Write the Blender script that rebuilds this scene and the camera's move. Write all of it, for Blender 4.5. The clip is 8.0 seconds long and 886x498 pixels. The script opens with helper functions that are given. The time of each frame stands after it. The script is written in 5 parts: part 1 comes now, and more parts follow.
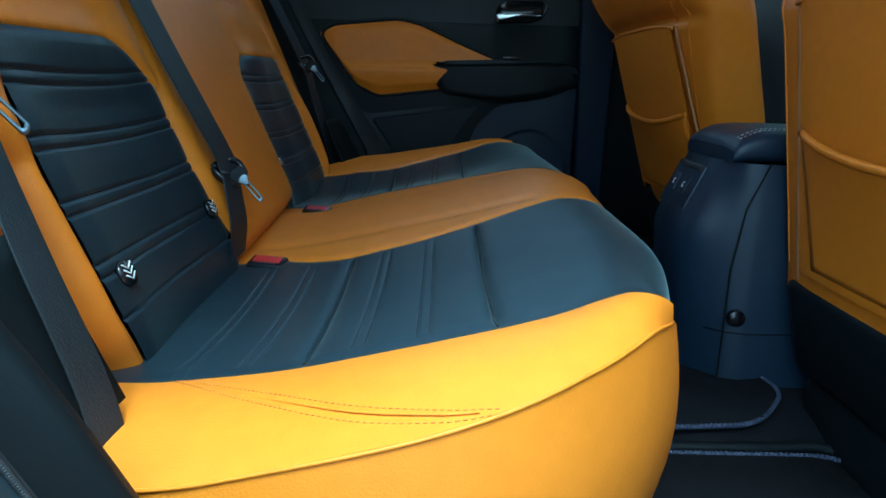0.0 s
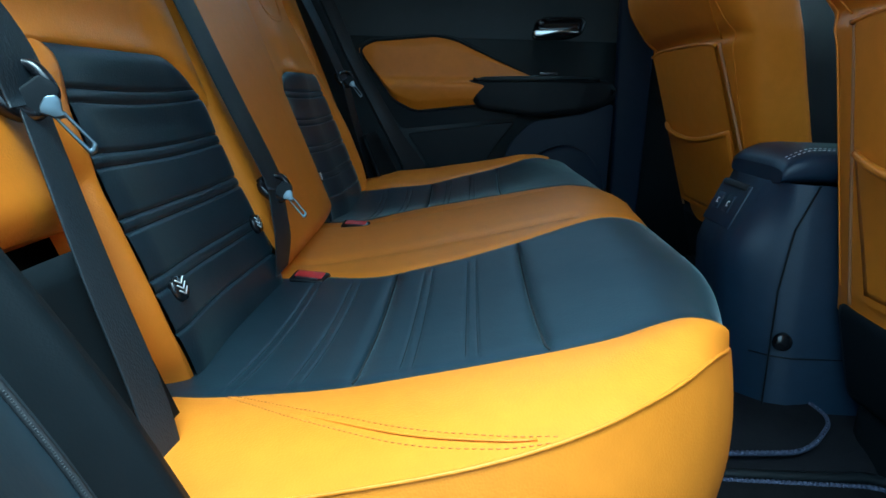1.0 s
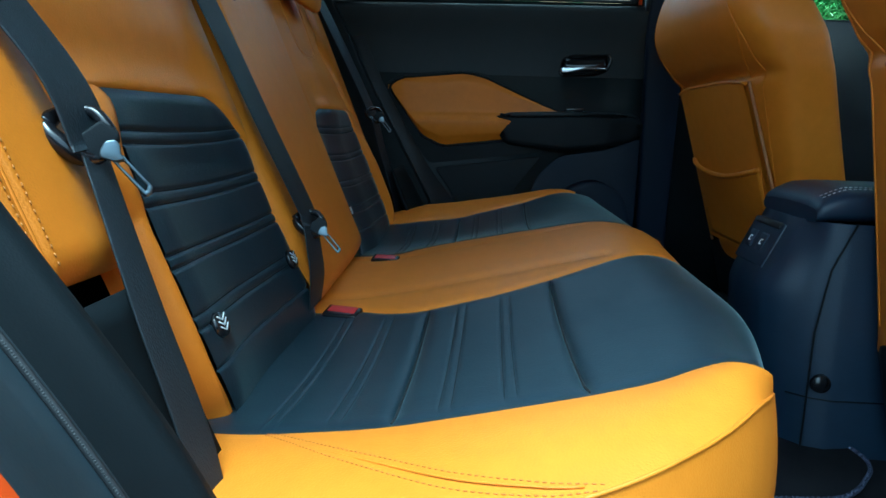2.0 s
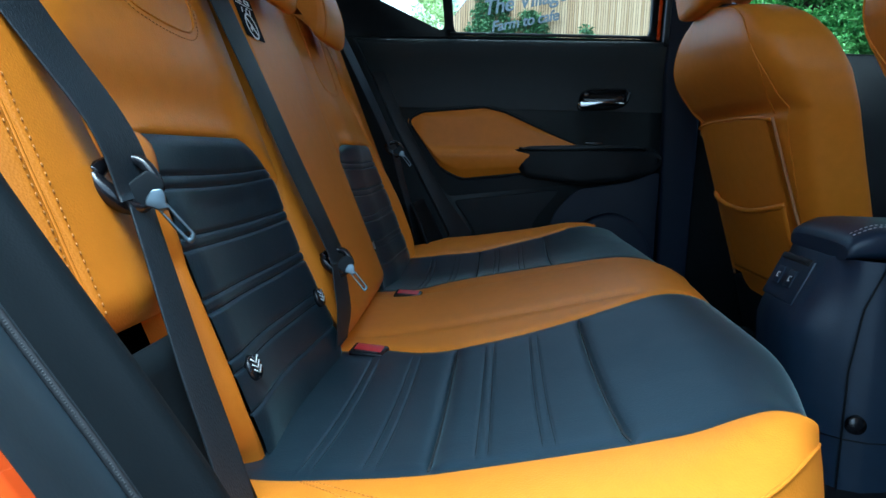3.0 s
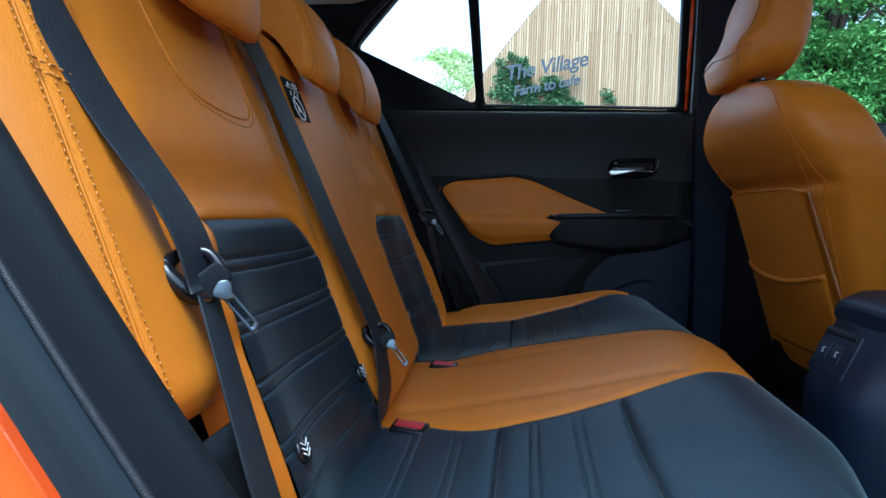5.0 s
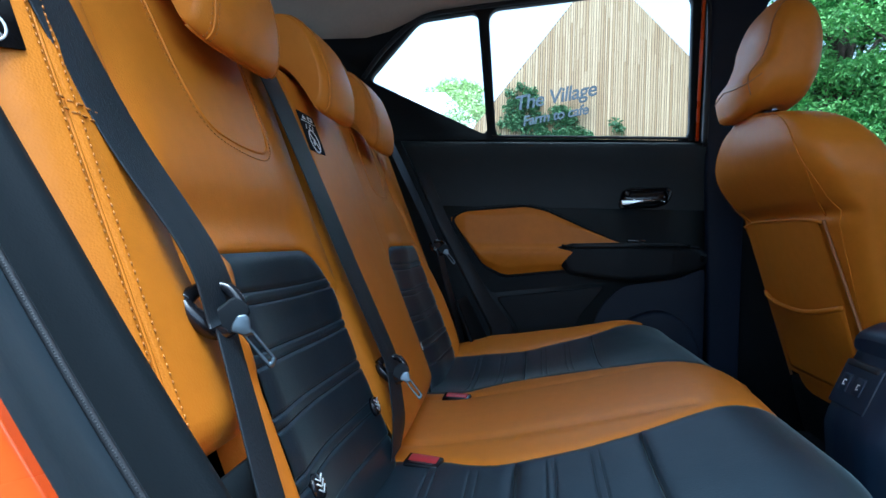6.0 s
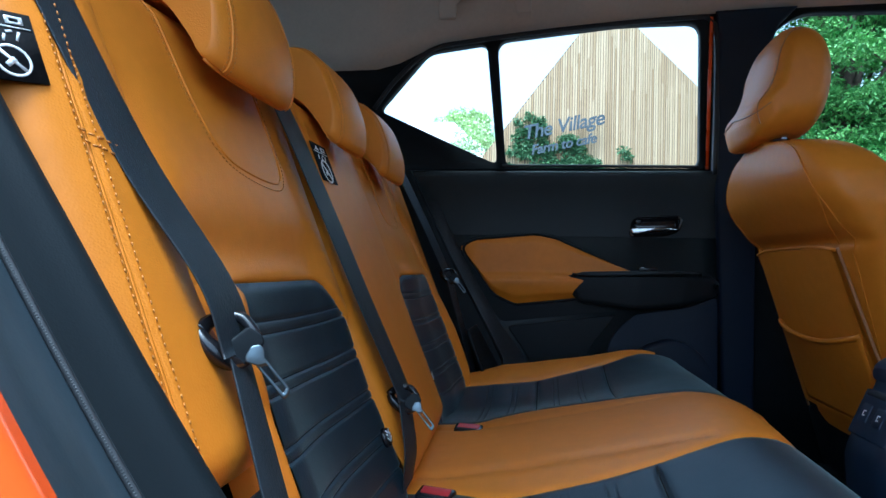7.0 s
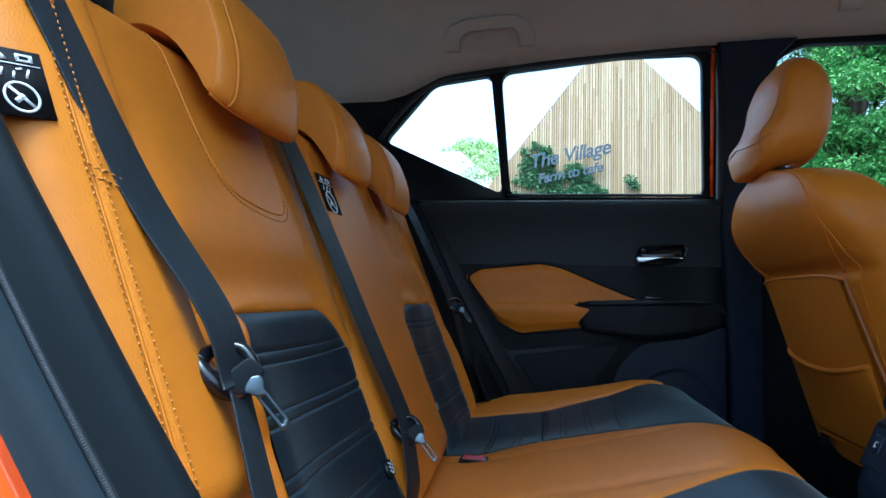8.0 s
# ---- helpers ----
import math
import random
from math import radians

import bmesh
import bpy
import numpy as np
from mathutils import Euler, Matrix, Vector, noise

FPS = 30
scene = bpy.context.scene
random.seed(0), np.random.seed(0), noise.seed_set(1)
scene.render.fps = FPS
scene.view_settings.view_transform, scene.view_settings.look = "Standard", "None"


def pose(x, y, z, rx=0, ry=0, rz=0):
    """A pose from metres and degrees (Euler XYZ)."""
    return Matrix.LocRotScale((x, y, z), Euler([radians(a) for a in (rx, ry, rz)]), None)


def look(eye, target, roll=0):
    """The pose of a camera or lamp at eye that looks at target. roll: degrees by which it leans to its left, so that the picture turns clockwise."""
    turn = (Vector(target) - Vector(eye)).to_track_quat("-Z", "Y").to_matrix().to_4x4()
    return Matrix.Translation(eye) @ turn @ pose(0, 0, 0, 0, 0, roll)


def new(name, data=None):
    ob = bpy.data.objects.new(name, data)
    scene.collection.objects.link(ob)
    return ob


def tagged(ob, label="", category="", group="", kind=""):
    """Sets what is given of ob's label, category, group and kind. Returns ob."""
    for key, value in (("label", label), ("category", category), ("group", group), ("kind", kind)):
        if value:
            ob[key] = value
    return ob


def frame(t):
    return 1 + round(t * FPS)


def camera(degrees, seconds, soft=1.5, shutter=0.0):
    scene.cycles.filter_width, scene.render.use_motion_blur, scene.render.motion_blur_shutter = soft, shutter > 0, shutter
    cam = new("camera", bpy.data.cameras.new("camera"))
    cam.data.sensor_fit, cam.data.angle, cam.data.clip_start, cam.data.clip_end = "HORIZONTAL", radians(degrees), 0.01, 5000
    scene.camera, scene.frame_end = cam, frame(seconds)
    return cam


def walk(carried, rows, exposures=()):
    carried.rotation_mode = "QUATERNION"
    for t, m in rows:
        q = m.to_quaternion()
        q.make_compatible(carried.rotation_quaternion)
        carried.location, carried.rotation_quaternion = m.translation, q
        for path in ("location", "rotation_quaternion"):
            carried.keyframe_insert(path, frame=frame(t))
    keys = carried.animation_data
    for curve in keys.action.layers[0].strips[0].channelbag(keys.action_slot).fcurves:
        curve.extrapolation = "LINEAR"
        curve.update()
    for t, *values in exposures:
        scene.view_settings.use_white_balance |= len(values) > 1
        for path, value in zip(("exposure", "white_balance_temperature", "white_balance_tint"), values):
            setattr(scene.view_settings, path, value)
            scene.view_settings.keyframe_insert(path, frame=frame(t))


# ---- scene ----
cam = camera(70.4, 8.0)
PATH = [
    (0, (0.319, -0.89, 0.512), (0.335, 1.04, -0.01), 1.6),
    (0.5, (0.31, -0.89, 0.515), (0.276, 1.04, -0.008), 1.7),
    (1, (0.302, -0.888, 0.517), (0.23, 1.051, 0.031), 1.8),
    (1.5, (0.293, -0.889, 0.521), (0.182, 1.059, 0.08), 1.8),
    (2.8, (0.276, -0.895, 0.533), (0.1, 1.071, 0.211), 1.8),
    (3, (0.27, -0.891, 0.536), (0.086, 1.076, 0.229), 1.7),
    (3.5, (0.261, -0.892, 0.54), (0.056, 1.08, 0.278), 1.7),
    (4, (0.253, -0.894, 0.547), (0.028, 1.082, 0.332), 1.6),
    (4.5, (0.249, -0.897, 0.553), (0.006, 1.081, 0.384), 1.6),
    (6, (0.242, -0.899, 0.56), (-0.053, 1.079, 0.526), 1.5),
    (6.5, (0.238, -0.899, 0.562), (-0.072, 1.076, 0.572), 1.4),
    (7, (0.239, -0.9, 0.561), (-0.087, 1.073, 0.616), 1.4),
    (7.5, (0.242, -0.902, 0.562), (-0.097, 1.067, 0.663), 1.4),
    (8, (0.245, -0.902, 0.562), (-0.106, 1.062, 0.708), 1.3),
]
walk(cam, [(t, look(eye, target, roll)) for t, eye, target, roll in PATH],
     exposures=[(0, 1.52, 4400, -21), (1.7, 1.44, 4400, -21), (2.8, 1.44, 4500, -15), (3.6, 1.46, 4750, 0), (8, 1.52, 4550, -5)])

# ---- world and light ----
world = bpy.data.worlds.new("sky")
scene.world = world
world.use_nodes = True
wn = world.node_tree
sky = wn.nodes.new("ShaderNodeTexSky")
sky.sky_type, sky.sun_disc = "NISHITA", False
sky.sun_elevation, sky.sun_rotation = radians(72), radians(197)
sky.dust_density, sky.air_density = 4.0, 1.0
haze = wn.nodes.new("ShaderNodeHueSaturation")
haze.inputs["Saturation"].default_value, haze.inputs["Value"].default_value = 0.45, 1.40
wn.links.new(sky.outputs[0], haze.inputs["Color"])
wn.links.new(haze.outputs[0], wn.nodes["Background"].inputs[0])
wn.nodes["Background"].inputs[1].default_value = 0.15
sun = new("sun", bpy.data.lights.new("sun", "SUN"))
sun.data.energy, sun.data.angle, sun.data.color = 1.8, radians(22), (1.0, 0.97, 0.92)
sun.matrix_world = look((-0.45, -1.5, 4.8), (0, 0, 0))
sun.name = "sun"


# ---- materials ----
def material(name, color, rough=0.5, metal=0.0, var=0.12, scale=30.0, bump=0.0, bump_scale=400.0, coat=0.0, spec=0.5, stretch=None):
    m = bpy.data.materials.new(name)
    m.use_nodes = True
    nt = m.node_tree
    b = nt.nodes["Principled BSDF"]
    tc = nt.nodes.new("ShaderNodeTexCoord")
    src = tc.outputs["Object"]
    if stretch:
        mp = nt.nodes.new("ShaderNodeMapping")
        mp.inputs["Scale"].default_value = stretch
        nt.links.new(src, mp.inputs[0])
        src = mp.outputs[0]
    n1 = nt.nodes.new("ShaderNodeTexNoise")
    n1.inputs["Scale"].default_value, n1.inputs["Detail"].default_value = scale, 5
    n2 = nt.nodes.new("ShaderNodeTexNoise")
    n2.inputs["Scale"].default_value, n2.inputs["Detail"].default_value = scale * 0.13, 3
    nt.links.new(src, n1.inputs[0])
    nt.links.new(src, n2.inputs[0])
    add = nt.nodes.new("ShaderNodeMath")
    add.operation = "ADD"
    nt.links.new(n1.outputs[0], add.inputs[0])
    nt.links.new(n2.outputs[0], add.inputs[1])
    ramp = nt.nodes.new("ShaderNodeMapRange")
    ramp.inputs[1].default_value, ramp.inputs[2].default_value = 0.6, 1.4
    ramp.inputs[3].default_value, ramp.inputs[4].default_value = 1 - var, 1 + var
    nt.links.new(add.outputs[0], ramp.inputs[0])
    mul = nt.nodes.new("ShaderNodeVectorMath")
    mul.operation = "SCALE"
    mul.inputs[0].default_value = color[:3]
    nt.links.new(ramp.outputs[0], mul.inputs["Scale"])
    nt.links.new(mul.outputs[0], b.inputs["Base Color"])
    rr = nt.nodes.new("ShaderNodeMapRange")
    rr.inputs[1].default_value, rr.inputs[2].default_value = 0.3, 0.7
    rr.inputs[3].default_value, rr.inputs[4].default_value = rough * 0.88, min(1, rough * 1.12)
    nt.links.new(n2.outputs[0], rr.inputs[0])
    nt.links.new(rr.outputs[0], b.inputs["Roughness"])
    b.inputs["Metallic"].default_value = metal
    b.inputs["Specular IOR Level"].default_value = spec
    b.inputs["Coat Weight"].default_value = coat
    if bump:
        v = nt.nodes.new("ShaderNodeTexVoronoi")
        v.inputs["Scale"].default_value = bump_scale
        nt.links.new(src, v.inputs["Vector"])
        n3 = nt.nodes.new("ShaderNodeTexNoise")
        n3.inputs["Scale"].default_value, n3.inputs["Detail"].default_value = bump_scale * 0.04, 3
        nt.links.new(src, n3.inputs[0])
        ad = nt.nodes.new("ShaderNodeMath")
        ad.operation = "MULTIPLY_ADD"
        nt.links.new(n3.outputs[0], ad.inputs[0])
        ad.inputs[1].default_value = 2.0
        nt.links.new(v.outputs["Distance"], ad.inputs[2])
        bp = nt.nodes.new("ShaderNodeBump")
        bp.inputs["Strength"].default_value, bp.inputs["Distance"].default_value = bump, 0.0006
        nt.links.new(ad.outputs[0], bp.inputs["Height"])
        nt.links.new(bp.outputs[0], b.inputs["Normal"])
    return m


ORANGE = material("orange_leather", (0.58, 0.190, 0.008), 0.46, var=0.08, scale=60, bump=0.25, bump_scale=620, spec=0.27)
BLACK = material("black_leather", (0.0115, 0.021, 0.030), 0.42, var=0.15, scale=60, bump=0.22, bump_scale=620, spec=0.42)
THREAD_O = material("orange_thread", (0.40, 0.15, 0.016), 0.7, scale=200)
THREAD_B = material("black_thread", (0.006, 0.006, 0.007), 0.8, scale=200)
THREAD_G = material("grey_thread", (0.42, 0.42, 0.44), 0.7, scale=200)
PIPING = material("taupe_piping", (0.36, 0.155, 0.055), 0.55, scale=90, bump=0.15, bump_scale=500)
PLASTIC = material("black_plastic", (0.005, 0.007, 0.009), 0.58, var=0.18, scale=40, bump=0.15, bump_scale=900, spec=0.22)
PLASTIC_SOFT = material("dark_grained_plastic", (0.0045, 0.0068, 0.0085), 0.62, var=0.15, scale=40, bump=0.10, bump_scale=900, spec=0.18)
BLACK.node_tree.nodes["Principled BSDF"].inputs["Sheen Weight"].default_value = 0.40
BLACK.node_tree.nodes["Principled BSDF"].inputs["Sheen Roughness"].default_value = 0.20
BLACK.node_tree.nodes["Principled BSDF"].inputs["Sheen Tint"].default_value = (0.75, 1.0, 1.0, 1)
DOORPLASTIC = material("grained_door_plastic", (0.008, 0.012, 0.014), 0.52, var=0.15, scale=40, bump=0.18, bump_scale=900, spec=0.30)
NAVYPLASTIC = material("navy_black_plastic", (0.006, 0.011, 0.024), 0.55, var=0.15, scale=40, bump=0.15, bump_scale=900, spec=0.26)
CONSOLE = material("navy_black_leather", (0.012, 0.022, 0.042), 0.42, var=0.15, scale=60, bump=0.2, bump_scale=620)
GLOSS = material("glossy_black_plastic", (0.010, 0.010, 0.012), 0.22, var=0.1, scale=30)
RUBBER = material("rubber_seal", (0.012, 0.013, 0.015), 0.65, var=0.2, scale=80, bump=0.2)
SILLGREY = material("grey_flange_trim", (0.022, 0.030, 0.037), 0.42, var=0.12, scale=20, bump=0.08)
CHROME = material("chrome", (0.55, 0.55, 0.57), 0.24, metal=1.0, var=0.06, scale=50)
STEEL = material("tongue_steel", (0.17, 0.20, 0.22), 0.40, metal=1.0, var=0.08, scale=120)
WEB = material("belt_webbing", (0.008, 0.0125, 0.017), 0.55, var=0.2, scale=160, bump=0.45, bump_scale=900, stretch=(1, 1, 0.25))
CARPET = material("black_carpet", (0.006, 0.0065, 0.009), 0.95, var=0.4, scale=300, bump=0.9, bump_scale=900, spec=0.2)
MATEDGE = material("navy_overlock_thread", (0.04, 0.046, 0.085), 0.75, scale=200)
HEADLINER = material("headliner_fabric", (0.58, 0.52, 0.44), 0.95, var=0.06, scale=120, bump=0.3, bump_scale=900, spec=0.2)
HANDLEGREY = material("beige_grey_plastic", (0.56, 0.51, 0.44), 0.5, var=0.05, scale=30)
RED = material("red_release_button", (0.42, 0.018, 0.022), 0.35, var=0.08, scale=80)
PAINT = material("orange_car_paint", (0.74, 0.085, 0.006), 0.28, var=0.03, scale=60, coat=0.7)
WHITE = material("white_print", (0.78, 0.78, 0.76), 0.6, var=0.05)
LABELBLACK = material("black_label_cloth", (0.012, 0.012, 0.013), 0.85, var=0.2, scale=150, bump=0.3, spec=0.1)
BARK = material("bark", (0.10, 0.07, 0.05), 0.9, var=0.4, scale=14, bump=0.8, bump_scale=40)
# ground kept dark so that little light bounces up onto the door trim
GROUND = material("gravel_ground", (0.075, 0.072, 0.068), 0.95, var=0.35, scale=6, bump=0.6, bump_scale=60)
PALEROOF = material("pale_roof_sheet", (0.66, 0.64, 0.62), 0.6, var=0.06, scale=2)
SIGNBLUE = material("slate_blue_letters", (0.075, 0.092, 0.11), 0.7, var=0.1, scale=8)


def varied(name, dark, light, rough, grain=None, island=False):
    """A colour that differs from piece to piece, with grain along z."""
    m = bpy.data.materials.new(name)
    m.use_nodes = True
    nt = m.node_tree
    b = nt.nodes["Principled BSDF"]
    if island:
        rnd = nt.nodes.new("ShaderNodeNewGeometry").outputs["Random Per Island"]
    else:
        rnd = nt.nodes.new("ShaderNodeObjectInfo").outputs["Random"]
    ramp = nt.nodes.new("ShaderNodeMix")
    ramp.data_type = "RGBA"
    ramp.inputs[6].default_value, ramp.inputs[7].default_value = (*dark, 1), (*light, 1)
    fac = rnd
    if grain:
        tc = nt.nodes.new("ShaderNodeTexCoord")
        mp = nt.nodes.new("ShaderNodeMapping")
        mp.inputs["Scale"].default_value = grain
        nt.links.new(tc.outputs["Object"], mp.inputs[0])
        n = nt.nodes.new("ShaderNodeTexNoise")
        n.inputs["Scale"].default_value, n.inputs["Detail"].default_value = 1.0, 6
        nt.links.new(mp.outputs[0], n.inputs[0])
        av = nt.nodes.new("ShaderNodeMath")
        av.operation = "MULTIPLY_ADD"
        av.inputs[1].default_value = 0.55
        nt.links.new(rnd, av.inputs[0])
        sc = nt.nodes.new("ShaderNodeMath")
        sc.operation = "MULTIPLY"
        sc.inputs[1].default_value = 0.5
        nt.links.new(n.outputs[0], sc.inputs[0])
        nt.links.new(sc.outputs[0], av.inputs[2])
        fac = av.outputs[0]
    nt.links.new(fac, ramp.inputs[0])
    nt.links.new(ramp.outputs[2], b.inputs["Base Color"])
    b.inputs["Roughness"].default_value = rough
    return m


BOARD = varied("weathered_board", (0.35, 0.205, 0.09), (0.72, 0.53, 0.32), 0.8, grain=(9, 9, 1.1))
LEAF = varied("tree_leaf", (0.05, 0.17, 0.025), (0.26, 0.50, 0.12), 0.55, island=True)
# leaf colour bleached to stand in for overexposed sunlight on far foliage
LEAF_GLARE = varied("glare_paled_leaf", (0.42, 0.58, 0.20), (0.74, 0.82, 0.46), 0.6, island=True)
VINE = varied("vine_leaf", (0.05, 0.12, 0.05), (0.20, 0.34, 0.14), 0.55, island=True)
GLASS = bpy.data.materials.new("window_glass")
GLASS.use_nodes = True
gb = GLASS.node_tree.nodes["Principled BSDF"]
gb.inputs["Transmission Weight"].default_value, gb.inputs["Roughness"].default_value = 1.0, 0.0
gb.inputs["IOR"].default_value, gb.inputs["Base Color"].default_value = 1.01, (0.93, 0.96, 0.95, 1)


# ---- building helpers ----
def thing(name, at, label, category, group="", kind=""):
    ob = new(name)
    ob.location = at
    ob.empty_display_size = 0.05
    return tagged(ob, label, category, group, kind)


def link_mesh(name, verts, faces, mat, parent=None, label="", smooth=True):
    me = bpy.data.meshes.new(name)
    me.from_pydata([tuple(v) for v in verts], [], faces)
    me.materials.append(mat)
    if smooth:
        me.polygons.foreach_set("use_smooth", [True] * len(me.polygons))
    me.update()
    ob = new(name, me)
    if parent is not None:
        ob.parent = parent
        if parent.type == "EMPTY":
            ob.matrix_parent_inverse = Matrix.Translation(-Vector(parent.location))
    if label:
        ob["label"] = label
    return ob


def part(name, bm, mat, parent=None, label="", smooth=True):
    me = bpy.data.meshes.new(name)
    bmesh.ops.recalc_face_normals(bm, faces=bm.faces)
    bm.to_mesh(me)
    bm.free()
    me.materials.append(mat)
    if smooth:
        me.polygons.foreach_set("use_smooth", [True] * len(me.polygons))
    ob = new(name, me)
    if parent is not None:
        ob.parent = parent
        if parent.type == "EMPTY":
            ob.matrix_parent_inverse = Matrix.Translation(-Vector(parent.location))
    if label:
        ob["label"] = label
    return ob


def grid(f, us, vs, closed=False):
    nu, nv = len(us), len(vs)
    verts = [f(u, v) for u in us for v in vs]
    faces = []
    for i in range(nu - 1):
        for j in range(nv if closed else nv - 1):
            k = (j + 1) % nv
            faces.append((i * nv + j, i * nv + k, (i + 1) * nv + k, (i + 1) * nv + j))
    return verts, faces


def patch(name, f, us, vs, mat, parent=None, label="", closed=False, flip=False):
    verts, faces = grid(f, us, vs, closed)
    if flip:
        faces = [q[::-1] for q in faces]
    return link_mesh(name, verts, faces, mat, parent, label)


def spread(a, b, n):
    """Even steps from a to b, finer at both ends."""
    t = np.linspace(0, 1, n)
    t = 0.35 * t + 0.65 * (0.5 - 0.5 * np.cos(np.pi * t))
    return [a + (b - a) * k for k in t]


def smooth_path(pts, n=8):
    pts = [Vector(p) for p in pts]
    ext = [2 * pts[0] - pts[1]] + pts + [2 * pts[-1] - pts[-2]]
    out = []
    for i in range(1, len(ext) - 2):
        p0, p1, p2, p3 = ext[i - 1:i + 3]
        for k in range(n):
            t = k / n
            out.append(0.5 * (2 * p1 + (p2 - p0) * t + (2 * p0 - 5 * p1 + 4 * p2 - p3) * t * t + (3 * p1 - p0 - 3 * p2 + p3) * t ** 3))
    return out + [pts[-1]]


def tube_data(pts, r, sides=8, verts=None, faces=None):
    verts, faces = ([] if verts is None else verts), ([] if faces is None else faces)
    base = len(verts)
    n = len(pts)
    ref = Vector((0.31, 0.52, 0.79))
    for i, p in enumerate(pts):
        d = (pts[min(i + 1, n - 1)] - pts[max(i - 1, 0)]).normalized()
        a = d.cross(ref).normalized()
        b = d.cross(a)
        rr = r(i / max(1, n - 1)) if callable(r) else r
        for s in range(sides):
            w = 2 * math.pi * s / sides
            verts.append(p + a * rr * math.cos(w) + b * rr * math.sin(w))
    for i in range(n - 1):
        for s in range(sides):
            t = (s + 1) % sides
            faces.append((base + i * sides + s, base + i * sides + t, base + (i + 1) * sides + t, base + (i + 1) * sides + s))
    faces.append(tuple(base + s for s in range(sides))[::-1])
    faces.append(tuple(base + (n - 1) * sides + s for s in range(sides)))
    return verts, faces


def tube(name, pts, r, mat, parent=None, label="", sides=8):
    verts, faces = tube_data([Vector(p) for p in pts], r, sides)
    return link_mesh(name, verts, faces, mat, parent, label)


def resample(pts, step):
    pts = [Vector(p) for p in pts]
    acc = [0.0]
    for a, b in zip(pts, pts[1:]):
        acc.append(acc[-1] + (b - a).length)
    n = max(1, int(acc[-1] / step))
    out, k = [], 0
    for i in range(n + 1):
        s = acc[-1] * i / n
        while k < len(pts) - 2 and acc[k + 1] < s:
            k += 1
        w = (s - acc[k]) / max(1e-9, acc[k + 1] - acc[k])
        out.append(pts[k].lerp(pts[k + 1], w))
    return out


def stitches(name, lines, mat, parent, step=0.0062, gap=0.42, r=0.0006, label=""):
    """Thread dashes along several lines, as one sewn row."""
    verts, faces = [], []
    for line in lines:
        q = resample(line, step)
        for a, b in zip(q, q[1:]):
            tube_data([a, a.lerp(b, 0.5 * (1 - gap)), a.lerp(b, 1 - gap)], lambda s: r if s == 0.5 else r * 0.6, 5, verts, faces)
    ob = link_mesh(name, verts, faces, mat, parent, label)
    ob["kind"] = "stuff"
    return ob


def rounded_box(size, bevel, segs=3, at=None):
    bm = bmesh.new()
    bmesh.ops.create_cube(bm, size=1)
    bmesh.ops.scale(bm, vec=size, verts=bm.verts)
    bmesh.ops.bevel(bm, geom=bm.edges[:], offset=bevel, segments=segs, profile=0.6, affect="EDGES")
    if at is not None:
        bmesh.ops.transform(bm, matrix=at, verts=bm.verts)
    return bm


def plate(outline, place, thick, bevel=0.0, holes=(), segs=2):
    """A flat outline (pairs), with holes, given thickness; place(a, b, d) sets a point d deep."""
    bm = bmesh.new()
    for ring in (outline, *holes):
        vs = [bm.verts.new((a, b, 0)) for a, b in ring]
        for i in range(len(vs)):
            bm.edges.new((vs[i], vs[(i + 1) % len(vs)]))
    bmesh.ops.triangle_fill(bm, edges=bm.edges[:], use_beauty=True)
    bmesh.ops.recalc_face_normals(bm, faces=bm.faces)
    res = bmesh.ops.extrude_face_region(bm, geom=bm.faces[:])
    bmesh.ops.translate(bm, verts=[g for g in res["geom"] if isinstance(g, bmesh.types.BMVert)], vec=(0, 0, thick))
    if bevel:
        es = [e for e in bm.edges if len(e.link_faces) == 2 and e.calc_face_angle(0) > 0.6 and abs(e.verts[0].co.z - e.verts[1].co.z) < 1e-6]
        bmesh.ops.bevel(bm, geom=es, offset=bevel, segments=segs, profile=0.6, affect="EDGES")
    for v in bm.verts:
        v.co = Vector(place(v.co.x, v.co.y, v.co.z))
    return bm


def ring_round(pts, r, n=5):
    """A closed outline with its corners rounded."""
    out = []
    m = len(pts)
    for i in range(m):
        p, a, b = (Vector((*pts[(i + k) % m], 0)) for k in (0, -1, 1))
        da, db = (a - p), (b - p)
        rr = min(r, 0.45 * da.length, 0.45 * db.length)
        s, e = p + da.normalized() * rr, p + db.normalized() * rr
        for k in range(n + 1):
            t = k / n
            q = s * (1 - t) ** 2 + p * 2 * t * (1 - t) + e * t * t
            out.append((q.x, q.y))
    return out


def bumpy(x, c, w):
    return math.exp(-((x - c) / w) ** 2)


def soft_interp(x, xs, ys, w=0.016):
    return sum(float(np.interp(x + k * w, xs, ys)) for k in (-1, -0.5, 0, 0.5, 1)) / 5


# ---- the car's shell ----
def door_y(z):
    return 0.73 if z < 0.82 else 0.73 - 0.33 * (z - 0.82)


car = thing("car_interior", (0.3, 0, 0), "dark car interior shell with a beige headliner", "car body", kind="structure")
REAR_WIN = ring_round([(0.129, 0.822), (0.609, 0.818), (0.583, 1.146), (0.399, 1.146), (0.108, 1.121)], 0.03)
QUARTER = ring_round([(0.108, 0.828), (0.083, 1.117), (-0.065, 1.100), (-0.203, 0.965)], 0.022)
FRONT_WIN = ring_round([(0.735, 0.80), (1.55, 0.775), (1.25, 1.15), (0.80, 1.158), (0.742, 1.12)], 0.05)


def far_wall(a, b, d):
    return (a, door_y(b) + d, b)


def near_wall(a, b, d):
    return (a, -door_y(b) - d, b)


